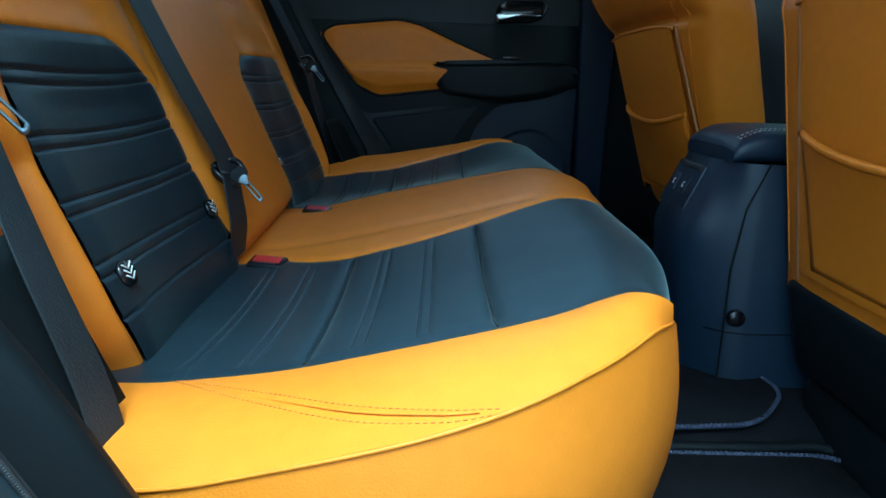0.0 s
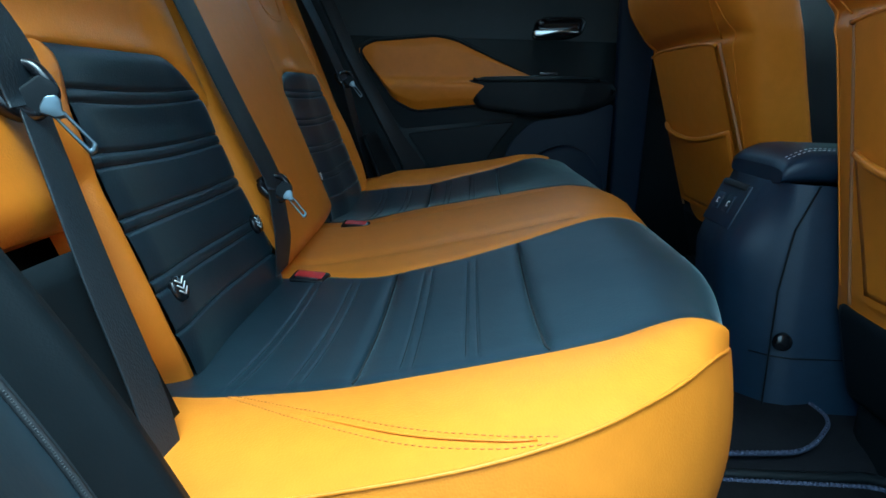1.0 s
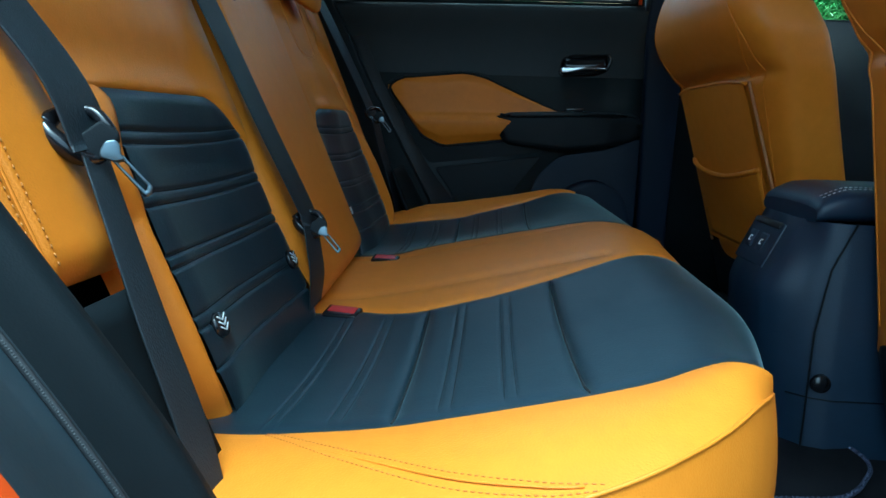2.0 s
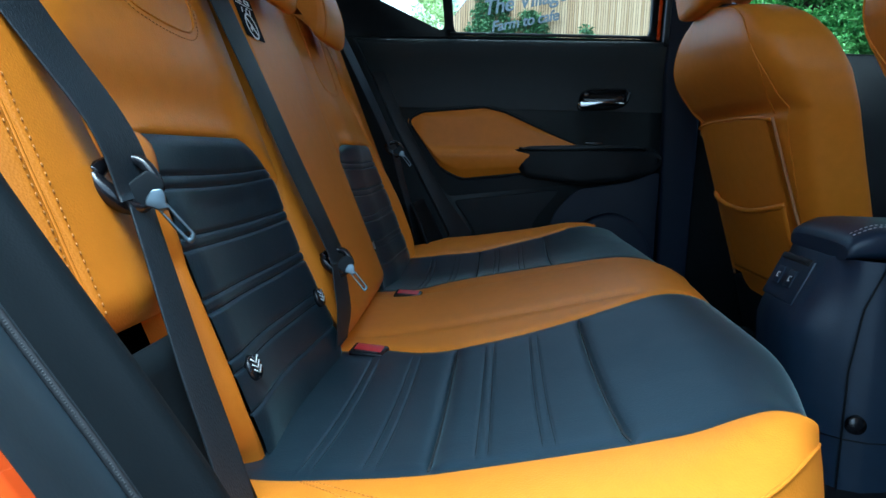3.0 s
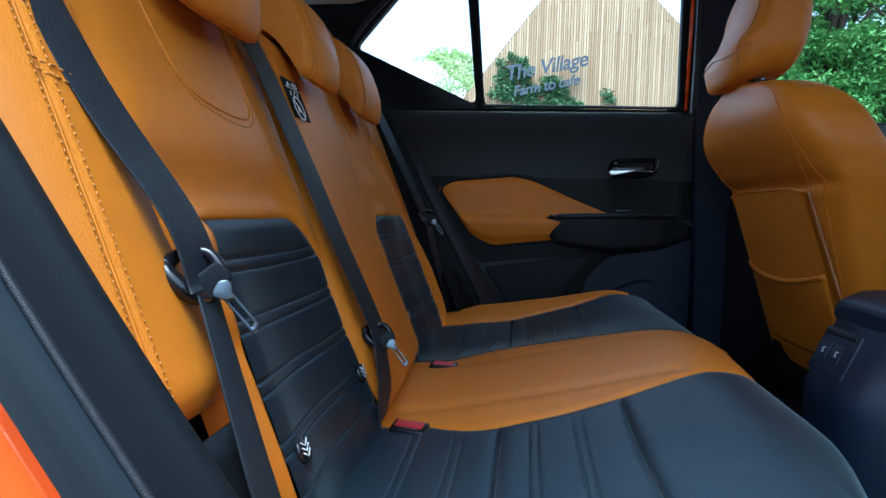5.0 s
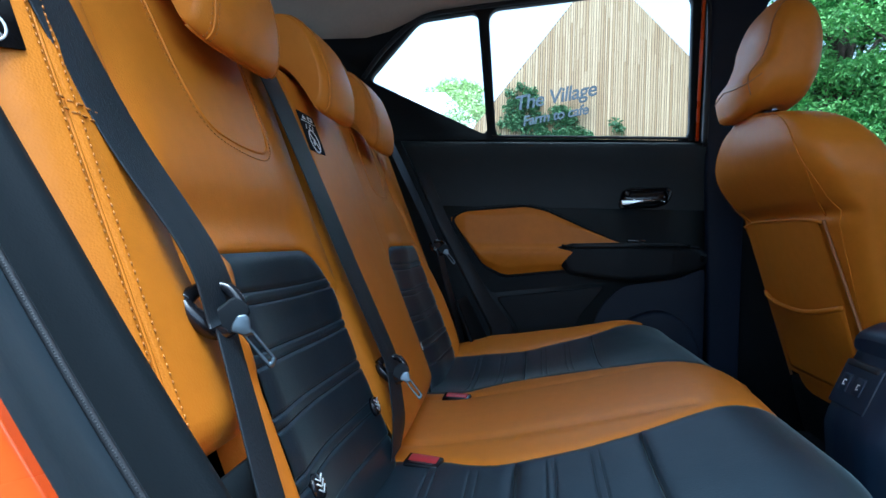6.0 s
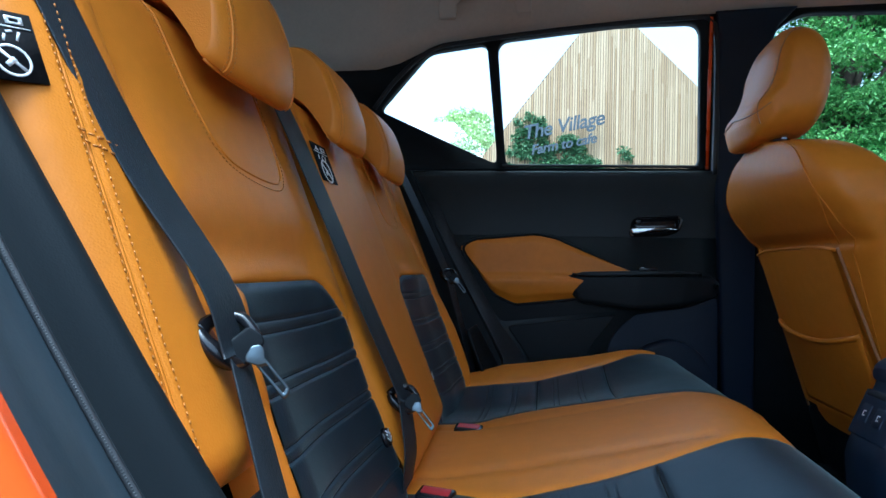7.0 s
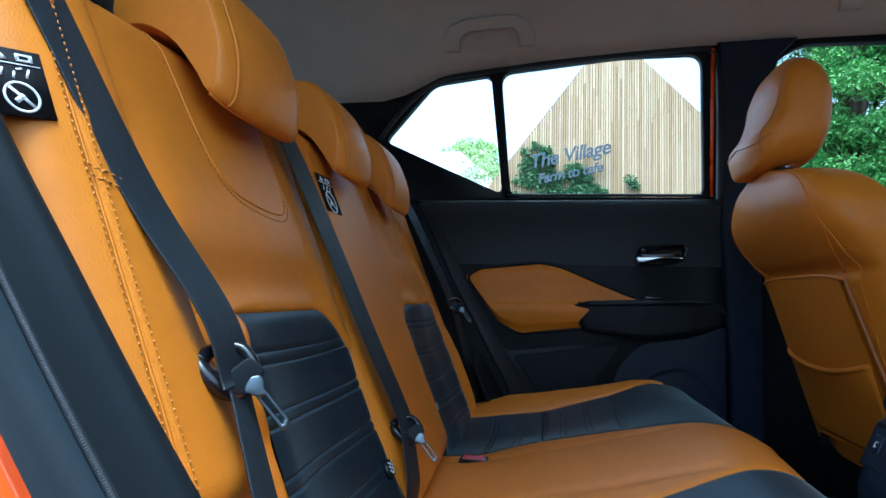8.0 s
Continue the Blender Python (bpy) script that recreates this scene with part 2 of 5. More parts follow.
# far side: lower door skin, window frames and pillars
part("door_lining", plate([(-0.30, 0.02), (0.655, 0.02), (0.655, 0.812), (0.60, 0.812), (0.13, 0.812), (-0.30, 0.812)], far_wall, 0.05), DOORPLASTIC, car, "black grained plastic door lining")
part("window_frame", plate([(-0.45, 0.816), (0.632, 0.814), (0.612, 1.165), (-0.02, 1.15), (-0.12, 1.115), (-0.45, 1.115)], far_wall, 0.03, holes=[REAR_WIN, QUARTER]), PLASTIC, car, "black window surround with a slim divider bar")
part("pillar_trim", plate([(0.672, 0.02), (0.735, 0.02), (0.735, 0.82), (0.738, 1.09), (0.750, 1.128), (0.786, 1.165), (0.612, 1.161), (0.624, 1.10), (0.641, 0.82)], lambda a, b, d: (a, door_y(b) - 0.02 + d, b), 0.05, 0.008), NAVYPLASTIC, car, "navy black plastic centre pillar trim")
part("quarter_lining", plate([(-0.30, 0.81), (-0.115, 0.81), (-0.060, 0.70), (-0.012, 0.60), (0.135, 0.33), (0.15, 0.10), (-0.30, 0.10)], lambda a, b, d: (a, 0.690 + d, b), 0.03, 0.006), PLASTIC_SOFT, car, "dark plastic lining beside the seat")
part("door_edge_gap", plate([(-0.115, 0.80), (-0.075, 0.80), (0.006, 0.62), (0.03, 0.575), (0.125, 0.417), (0.19, 0.333), (0.20, 0.10), (0.10, 0.10), (-0.06, 0.60)], lambda a, b, d: (a, 0.7245 + d, b), 0.004), RUBBER, car, "black gap along the door edge")
part("front_door_lining", plate([(0.74, 0.02), (1.9, 0.02), (1.9, 0.77), (0.74, 0.80)], lambda a, b, d: (a, door_y(b) + d, b), 0.05), PLASTIC, car)
part("front_window_frame", plate([(0.735, 0.795), (1.9, 0.77), (1.9, 1.17), (0.735, 1.175)], far_wall, 0.03, holes=[FRONT_WIN]), PLASTIC, car)
for z0, z1 in ((0.0, 0.82), (0.82, 1.19)):
    part("door_gap", plate([(0.635, z0), (0.76, z0), (0.76, z1), (0.635 - (0.02 if z1 > 1 else 0), z1)], lambda a, b, d: (a, door_y(b) + 0.052 + d, b), 0.02), RUBBER, car)
# body-coloured jamb seen past the rear window
part("painted_jamb", plate([(0.620, 0.815), (0.627, 0.815), (0.607, 1.15), (0.600, 1.15)], lambda a, b, d: (a, door_y(b) - 0.012 + d, b), 0.008), PAINT, car, "orange painted door jamb")
tube("jamb_seal", smooth_path([(0.640, 0.71, 0.80), (0.633, 0.672, 0.95), (0.622, 0.630, 1.10), (0.602, 0.616, 1.146), (0.55, 0.615, 1.152), (0.3, 0.618, 1.139), (0.05, 0.622, 1.117), (-0.06, 0.628, 1.098), (-0.15, 0.645, 1.03), (-0.21, 0.668, 0.965)]), 0.006, RUBBER, car)
tube("window_seal", smooth_path([(0.605, 0.727, 0.822), (0.4, 0.727, 0.824), (0.12, 0.727, 0.826)]), 0.004, RUBBER, car)
for nm, ring in (("rear_pane", REAR_WIN), ("quarter_pane", QUARTER), ("front_pane", FRONT_WIN)):
    g = part(nm, plate(ring, lambda a, b, d: (a, door_y(b) + 0.018 + d, b), 0.003), GLASS, car, "clear window glass", smooth=False)
    g.visible_shadow = False

# near side: the rear door stands open, the front one is shut
NEAR_FRONT = [(0.80, 0.80), (1.55, 0.775), (1.25, 1.15), (0.80, 1.158)]
part("near_front_side", plate([(0.72, -0.02), (1.9, -0.02), (1.9, 1.17), (0.72, 1.17)], near_wall, 0.05, holes=[NEAR_FRONT]), PLASTIC, car)
part("near_roof_rail", plate([(-0.9, 1.15), (1.9, 1.15), (1.9, 1.33), (-0.9, 1.33)], near_wall, 0.05), PLASTIC, car)
part("bulkhead", rounded_box((0.04, 1.46, 0.98), 0.01, 2, pose(1.9, 0, 0.49)), PLASTIC, car)
part("tailgate", plate([(-0.74, 0.0), (0.74, 0.0), (0.74, 1.33), (-0.74, 1.33)], lambda a, b, d: (-0.92 - d, a, b), 0.04, holes=[ring_round([(-0.55, 0.78), (0.55, 0.78), (0.48, 1.13), (-0.48, 1.13)], 0.06)]), PLASTIC, car)
part("far_rear_side", plate([(-0.92, 0.0), (-0.298, 0.0), (-0.298, 0.812), (-0.92, 0.812)], far_wall, 0.05), PLASTIC, car)
part("far_rear_pillar", plate([(-0.92, 0.816), (-0.448, 0.816), (-0.448, 1.115), (-0.92, 1.115)], lambda a, b, d: (a, door_y(b) - 0.004 + d, b), 0.04), PLASTIC, car)
part("near_rear_side", plate([(-0.92, 0.0), (-0.12, 0.0), (-0.06, 0.62), (-0.22, 0.85), (-0.3, 1.16), (-0.92, 1.16)], near_wall, 0.04), PLASTIC, car)

# headliner: a shallow vault whose lower edge follows the windows
EDGE_X = [-0.92, -0.45, -0.17, -0.10, -0.03, 0.10, 0.40, 0.60, 0.80, 1.25, 1.9]
EDGE_Z = [1.055, 1.055, 1.056, 1.086, 1.109, 1.123, 1.144, 1.154, 1.160, 1.164, 1.165]


def roof(u, v):
    e = float(np.interp(u, EDGE_X, EDGE_Z)) + 0.004
    s = abs(v)
    ye = 0.724 - 0.33 * (e - 0.82)
    drop = (1.285 - e)
    z = 1.285 + 0.02 * (1 - s * s) - drop * max(0.0, (s - 0.66) / 0.34) ** 3.4
    return (u, math.copysign(ye * s, v), z)


head = patch("headliner", roof, [x / 100 for x in range(-92, 191, 6)], list(np.linspace(-1, 1, 61)), HEADLINER, None)
sol = head.modifiers.new("thick", "SOLIDIFY")
sol.thickness, sol.offset = 0.02, -1
tagged(head, "beige grey woven fabric headliner over the cabin", "ceiling", kind="structure")


def grab_handle(x0, x1, name="grab_handle"):
    h = thing(name, ((x0 + x1) / 2, 0.58, 1.17), "beige grey plastic grab handle folded against the headliner", "grab handle")
    w = x1 - x0

    def place(a, b, d):
        # up the slope of the headliner, standing proud of it
        return Vector((x0 + a * w, 0.606 - 0.60 * b - 0.8 * d, 1.166 + b * 0.80 - 0.5 * d))
    arch = ring_round([(0.0, 0.004), (0.0, 0.040), (0.08, 0.066), (0.22, 0.078), (0.62, 0.086), (0.80, 0.084), (0.93, 0.068), (1.0, 0.040), (1.0, 0.012), (0.84, 0.010), (0.83, 0.038), (0.76, 0.056), (0.28, 0.050), (0.19, 0.036), (0.185, 0.004)], 0.012)
    part("grip", plate(arch, place, 0.016, 0.005, segs=3), HANDLEGREY, h)
    for a in (0.02, 0.85):
        part("mount", plate([(a, 0.000), (a + 0.145, 0.000), (a + 0.145, 0.026), (a, 0.026)], lambda p, q, d: place(p, q, d - 0.010), 0.014, 0.002), HANDLEGREY, h)
    return h


grab_handle(-0.030, 0.192)
part("coat_hook", rounded_box((0.05, 0.02, 0.024), 0.005, 2, pose(0.882, 0.575, 1.222, 25)), HANDLEGREY, car)

# the near rear door, swung wide open out of view
od = thing("open_door", (0.76, -0.8, -0.1), "plain dark rear door standing open beside the sill", "door", kind="structure")
part("door_slab", rounded_box((0.10, 0.95, 1.00), 0.03, 3, pose(0.80, -1.27, 0.33, 0, 0, 12)), PLASTIC, od)

# ---- far door furniture ----
door = thing("door_trim", (0.3, 0.72, 0.3), "black door lining trim with an orange leather insert and armrest", "door")
PAN = ring_round([(0.018, 0.612), (0.052, 0.634), (0.212, 0.650), (0.262, 0.640), (0.448, 0.560), (0.300, 0.553), (0.268, 0.541), (0.330, 0.488), (0.160, 0.466), (0.105, 0.492)], 0.018)


def arm_depth(a):
    return (0.35 + 0.65 * min(1, max(0, (a - 0.27) / 0.12))) * (0.35 + 0.65 * min(1, max(0, (0.665 - a) / 0.10)) ** 0.6)


def filled(outline, place, thick, bevel):
    return plate(outline, place, thick, bevel, segs=3)


ZU_X, ZU = [0.018, 0.052, 0.212, 0.262, 0.448], [0.613, 0.634, 0.650, 0.640, 0.560]
ZL_X, ZL = [0.018, 0.105, 0.160, 0.330, 0.360, 0.448], [0.611, 0.492, 0.467, 0.488, 0.530, 0.557]


def insert_pad(u, v):
    x = 0.019 + 0.428 * u
    lo, hi = soft_interp(x, ZL_X, ZL, 0.010), soft_interp(x, ZU_X, ZU, 0.008)
    z = lo + (hi - lo) * v
    edge = min(1, 8 * v) * min(1, 8 * (1 - v)) * min(1, 12 * u)
    fold = 0.545 - 0.02 * (0.28 - x)
    ledge = 0.016 * (bumpy(z, fold - 0.012, 0.012) if z > fold - 0.012 else bumpy(z, fold - 0.012, 0.05))
    return (x, 0.728 - (0.006 + ledge) * edge, z)


patch("leather_insert", insert_pad, list(np.linspace(0, 1, 60)), list(np.linspace(0, 1, 44)), ORANGE, door, "orange leather insert panel with a soft fold")
rim = smooth_path([(x, 0.727, z) for x, z in PAN + PAN[:1]], 2)
tube("insert_rim", rim, 0.0036, PLASTIC, door)
part("insert_surround", filled(ring_round([(0.004, 0.618), (0.095, 0.462), (0.128, 0.422), (0.30, 0.444), (0.45, 0.464), (0.585, 0.487), (0.640, 0.508), (0.662, 0.534), (0.640, 0.558), (0.585, 0.566), (0.455, 0.562), (0.262, 0.648), (0.212, 0.658), (0.048, 0.641)], 0.012), lambda a, b, d: (a, 0.733 - d, b), 0.0035, 0.0012), PLASTIC, door, "black moulding round the insert")
part("armrest", filled(ring_round([(0.268, 0.541), (0.305, 0.549), (0.47, 0.556), (0.585, 0.558), (0.640, 0.552), (0.660, 0.531), (0.634, 0.507), (0.56, 0.486), (0.46, 0.474), (0.322, 0.488)], 0.010), lambda a, b, d: (a, 0.733 - d * arm_depth(a), b - 0.010 * (d > 0.02) * (b < 0.53)), 0.042, 0.014), PLASTIC, door)
part("armrest_top", filled(ring_round([(0.300, 0.548), (0.33, 0.556), (0.47, 0.562), (0.585, 0.562), (0.615, 0.556), (0.60, 0.551), (0.47, 0.548), (0.33, 0.543)], 0.004), lambda a, b, d: (a, 0.731 - d * arm_depth(a), b), 0.046, 0.006), DOORPLASTIC, door, "black armrest cap")
part("window_switch", rounded_box((0.045, 0.014, 0.008), 0.003, 2, pose(0.485, 0.706, 0.566)), GLOSS, door)
part("lower_panel", filled(ring_round([(0.142, 0.412), (0.30, 0.434), (0.415, 0.450), (0.355, 0.37), (0.325, 0.28), (0.32, 0.06), (0.21, 0.06), (0.198, 0.333)], 0.012), lambda a, b, d: (a, 0.733 - d, b), 0.010, 0.003), PLASTIC, door, "plain lower door panel")
part("pocket_panel", filled(ring_round([(0.455, 0.452), (0.585, 0.475), (0.655, 0.505), (0.656, 0.06), (0.36, 0.06), (0.375, 0.31), (0.405, 0.40)], 0.02), lambda a, b, d: (a, 0.733 - d, b), 0.008, 0.003), NAVYPLASTIC, door, "navy black pocket panel")
part("bottle_pocket", filled(ring_round([(0.40, 0.06), (0.42, 0.31), (0.47, 0.375), (0.545, 0.402), (0.61, 0.372), (0.645, 0.30), (0.655, 0.06)], 0.03), lambda a, b, d: (a, 0.733 - d, b), 0.040, 0.014), NAVYPLASTIC, door, "moulded bottle pocket")
SILL_Z = [0.645, 0.68, 0.72, 0.77, 0.795, 0.806, 0.811, 0.813]
SILL_Y = [0.7297, 0.7288, 0.7262, 0.7185, 0.7120, 0.7125, 0.7180, 0.7360]
patch("door_shoulder", lambda u, v: (u, float(np.interp(v, SILL_Z, SILL_Y)), v), [-0.30, -0.1, 0.1, 0.3, 0.5, 0.652], SILL_Z, DOORPLASTIC, door, "rounded black door shoulder below the window", flip=True)
part("handle_bezel", plate(ring_round([(0.441, 0.652), (0.448, 0.690), (0.47, 0.700), (0.562, 0.702), (0.572, 0.690), (0.562, 0.660), (0.53, 0.648), (0.45, 0.645)], 0.012), lambda a, b, d: (a, 0.733 - d, b), 0.010, 0.004, holes=[ring_round([(0.449, 0.658), (0.455, 0.686), (0.475, 0.693), (0.556, 0.695), (0.562, 0.687), (0.555, 0.664), (0.525, 0.655), (0.455, 0.652)], 0.01)]), GLOSS, door)
part("handle_cup", plate(ring_round([(0.447, 0.652), (0.455, 0.690), (0.558, 0.697), (0.560, 0.660), (0.525, 0.650)], 0.01), lambda a, b, d: (a, 0.730 - d, b), 0.003), GLOSS, door)
part("door_handle", filled(ring_round([(0.441, 0.663), (0.450, 0.667), (0.500, 0.669), (0.552, 0.667), (0.555, 0.664), (0.490, 0.661), (0.462, 0.654), (0.450, 0.654)], 0.002), lambda a, b, d: (a, 0.727 - d - 0.006 * bumpy(a, 0.5, 0.04), b), 0.010, 0.003), CHROME, door, "chrome pull handle")
part("lock_button", rounded_box((0.014, 0.012, 0.012), 0.004, 2, pose(0.462, 0.724, 0.684)), GLOSS, door)

# dark linings behind the bench, either side
for sg in (-1, 1):
    wl = patch("rear_lining", lambda u, v, sg=sg: (0.085 - 0.41 * (u - 0.33) - 0.085, sg * v, u), [0.0, 0.2, 0.5, 0.70, 0.80], [0.0, 0.3, 0.55, 0.70], PLASTIC, car)
    wl.modifiers.new("thick", "SOLIDIFY").thickness = 0.01

for sg in (-1, 1):
    sl = patch("side_lining", lambda u, v, sg=sg: (0.30 - 0.55 * (u - 0.10) - 0.06 - (0.30 - 0.55 * (u - 0.10) - 0.06 - (0.085 - 0.41 * (u - 0.33) + 0.012)) * v ** 0.7, sg * (0.662 - 0.148 * v), u), [0.05, 0.2, 0.3, 0.37, 0.40, 0.416], [0, 0.1, 0.3, 0.5, 0.7, 0.9, 1], PLASTIC_SOFT, car, "dark plastic lining low beside the seat", flip=sg < 0)
    sl.modifiers.new("thick", "SOLIDIFY").thickness = 0.006

# ---- floor ----
def floor_z(y):
    return 0.045 + 0.075 * math.exp(-(y / 0.25) ** 6)


fl = patch("floor", lambda u, v: (u, v, floor_z(v) - 0.004), list(np.linspace(-0.3, 1.9, 40)), list(np.linspace(-0.74, 0.74, 75)), CARPET, None)
tagged(fl, "black carpeted car floor with a low centre hump", "floor", kind="structure")
s2 = fl.modifiers.new("thick", "SOLIDIFY")
s2.thickness, s2.offset = 0.03, 1


def floor_mat(outline, z, label):
    cx = sum(p[0] for p in outline) / len(outline)
    cy = sum(p[1] for p in outline) / len(outline)
    m = thing("floor_mat", (cx, cy, z), label, "floor mat", group="floor mats")
    ring = ring_round(outline, 0.05, 8)
    zz = lambda y: z + floor_z(y)
    part("carpet", plate(ring, lambda a, b, d: (a, b, zz(b) + d), 0.006), CARPET, m)
    tube("edging", [(a, b, zz(b) + 0.005) for a, b in ring + ring[:1]], 0.0028, MATEDGE, m, "dark navy overlocked edging", sides=6)
    verts, faces = [], []
    for a, b in zip(resample([(a, b, zz(b) + 0.006) for a, b in ring + ring[:1]], 0.006), resample([(a, b, zz(b) + 0.006) for a, b in ring + ring[:1]], 0.006)[1:]):
        tube_data([a, b.lerp(a, 0.45)], 0.0031, 5, verts, faces)
    tagged(link_mesh("edge_stitch", verts, faces, MATEDGE, m), kind="stuff")
    return m


floor_mat([(0.30, -0.205), (0.61, -0.207), (0.725, -0.200), (0.776, -0.145), (0.764, -0.09), (0.753, -0.02), (0.752, 0.05), (0.72, 0.10), (0.60, 0.18), (0.30, 0.18)], 0.004, "black carpet mat with navy edging over the centre hump")
floor_mat([(0.30, -0.62), (0.90, -0.62), (0.90, -0.32), (0.86, -0.27), (0.80, -0.235), (0.30, -0.235)], 0.004, "black carpet floor mat with navy edging in the near footwell")
tube("floor_ridge", smooth_path([(0.30, -0.222, 0.090), (0.70, -0.220, 0.091), (0.79, -0.218, 0.091), (0.84, -0.245, 0.078), (0.93, -0.32, 0.054)]), 0.007, PLASTIC, car, "raised plastic floor ridge")
part("door_sill", rounded_box((1.5, 0.10, 0.09), 0.02, 3, pose(0.75, -0.72, 0.0)), PLASTIC, car)

# ---- rear bench cushion ----
OB_X, OB_Y = [0.03, 0.14, 0.23, 0.36, 0.405, 0.44, 0.465, 0.49, 0.51, 0.56], [0.466, 0.478, 0.490, 0.491, 0.486, 0.470, 0.462, 0.464, 0.455, 0.440]
OB_FAR = [0.452, 0.432, 0.424, 0.472, 0.512, 0.560, 0.590, 0.600, 0.600, 0.590]
IB_X, IB_Y = [0.03, 0.134, 0.175, 0.215, 0.30, 0.36, 0.43, 0.47, 0.56], [0.165, 0.168, 0.196, 0.208, 0.194, 0.176, 0.146, 0.129, 0.118]
ZX = [0.00, 0.05, 0.12, 0.20, 0.30, 0.36, 0.43, 0.47, 0.50, 0.53, 0.56]
ZZ = [0.288, 0.291, 0.296, 0.311, 0.335, 0.350, 0.366, 0.372, 0.371, 0.364, 0.345]


def ob_at(x, far=False):
    return soft_interp(x, OB_X, OB_FAR if far else OB_Y, 0.012)


def ib_at(x):
    return soft_interp(x, IB_X, IB_Y, 0.014)


def edge_y(x, far=False):
    """Outer edge of the cushion's top, rounded in plan at the front corner."""
    if far and x > 0.24:
        return 0.614
    if x < 0.06:
        return 0.56 + (x - 0.03) * 0.4
    if x < 0.24:
        return 0.572 + 0.040 * math.sin(min(1, (x - 0.06) / 0.14) * math.pi / 2)
    return 0.612 * (1 - 0.235 * max(0, (x - 0.24) / 0.25) ** 3.2) if x < 0.49 else 0.468


CROWN_X, CROWN = [0.30, 0.36, 0.40, 0.44, 0.47, 0.50, 0.56], [0.0, 0.001, 0.003, 0.005, 0.007, 0.009, 0.010]
GROOVES = (0.126, 0.136, 0.176, 0.186, 0.258, 0.267, 0.305, 0.314)
SEAMS = (0.226, 0.362)


def cushion_z(x, y, panel):
    z = soft_interp(x, ZX, ZZ) - (0.003 + 0.008 * min(1, max(0, (-y - 0.34) / 0.12))) * max(0, (x - 0.445) / 0.04) ** 2
    a, ib, ob = abs(y), ib_at(x), ob_at(x, y > 0)
    inb = min(1, max(0, (y + 0.45) / 0.20))
    z += soft_interp(x, CROWN_X, CROWN) * inb * inb * (3 - 2 * inb)
    z -= 0.0022 * (bumpy(a, ib, 0.005) + bumpy(a, ob, 0.005))
    if y > 0.30:
        k = min(1, (y - 0.30) / 0.24)
        z += k * k * (3 - 2 * k) * float(np.interp(x, [0.03, 0.14, 0.27, 0.42, 0.47, 0.50], [0.014, 0.032, 0.022, 0.008, -0.002, -0.006]))
    if panel == "insert":
        t = (a - ib) / max(0.01, ob - ib)
        z -= 0.010 * math.sin(math.pi * min(1, max(0, t))) * (1 if x < 0.40 else max(0, 1 - (x - 0.40) / 0.1))
        fade = min(1, 6 * t) * min(1, 6 * (1 - t))
        for g in GROOVES:
            z -= 0.0015 * bumpy(x, g, 0.0013) * fade
        for c in (0.156, 0.206, 0.240, 0.286, 0.338, 0.10):
            z += 0.0010 * bumpy(x, c, 0.018) * fade
        for g in SEAMS:
            z -= (0.0034 * bumpy(x, g, 0.0020) + 0.003 * bumpy(x, g, 0.007)) * min(1, max(0, 14 * t)) * min(1, max(0, 14 * (1 - t)))
    if panel == "centre":
        z += 0.007 * math.cos(min(1, a / ib) * math.pi / 2) - 0.003 * bumpy(a, 0.115, 0.01) * (x < 0.44)
    if panel == "bolster":
        e = edge_y(x, y > 0)
        t = min(1, max(0, (a - ob) / max(0.01, e - ob)))
        z += 0.008 * math.sin(math.pi * t) - 0.003 * t ** 3 - 0.008 * t * max(0, (x - 0.40) / 0.08)
    return z


bench = thing("rear_bench", (0.3, 0, 0.05), "rear bench cushion of black leather inserts with orange leather borders", "car seat")
XS = list(np.linspace(0.03, 0.53, 151))


def lip(y):
    if y > 0:
        return 0.056
    return 0.050 - 0.040 * min(1, max(0, (abs(y) - 0.30) / 0.16)) ** 1.5


def roll(x, y, panel):
    """Top of the cushion, rolling over the front lip past x = 0.505."""
    if x <= 0.482:
        return (x, y, cushion_z(x, y, panel))
    s = (x - 0.482) / 0.055
    z0 = cushion_z(0.482, y, panel)
    if s <= 1:
        w = s * math.pi / 2
        return (0.482 + lip(y) * math.sin(w), y, z0 - 0.030 * (1 - math.cos(w)))
    return (0.482 + lip(y) - 0.035 * (s - 1), y, z0 - 0.030 - 0.055 * (s - 1) * 1.2)


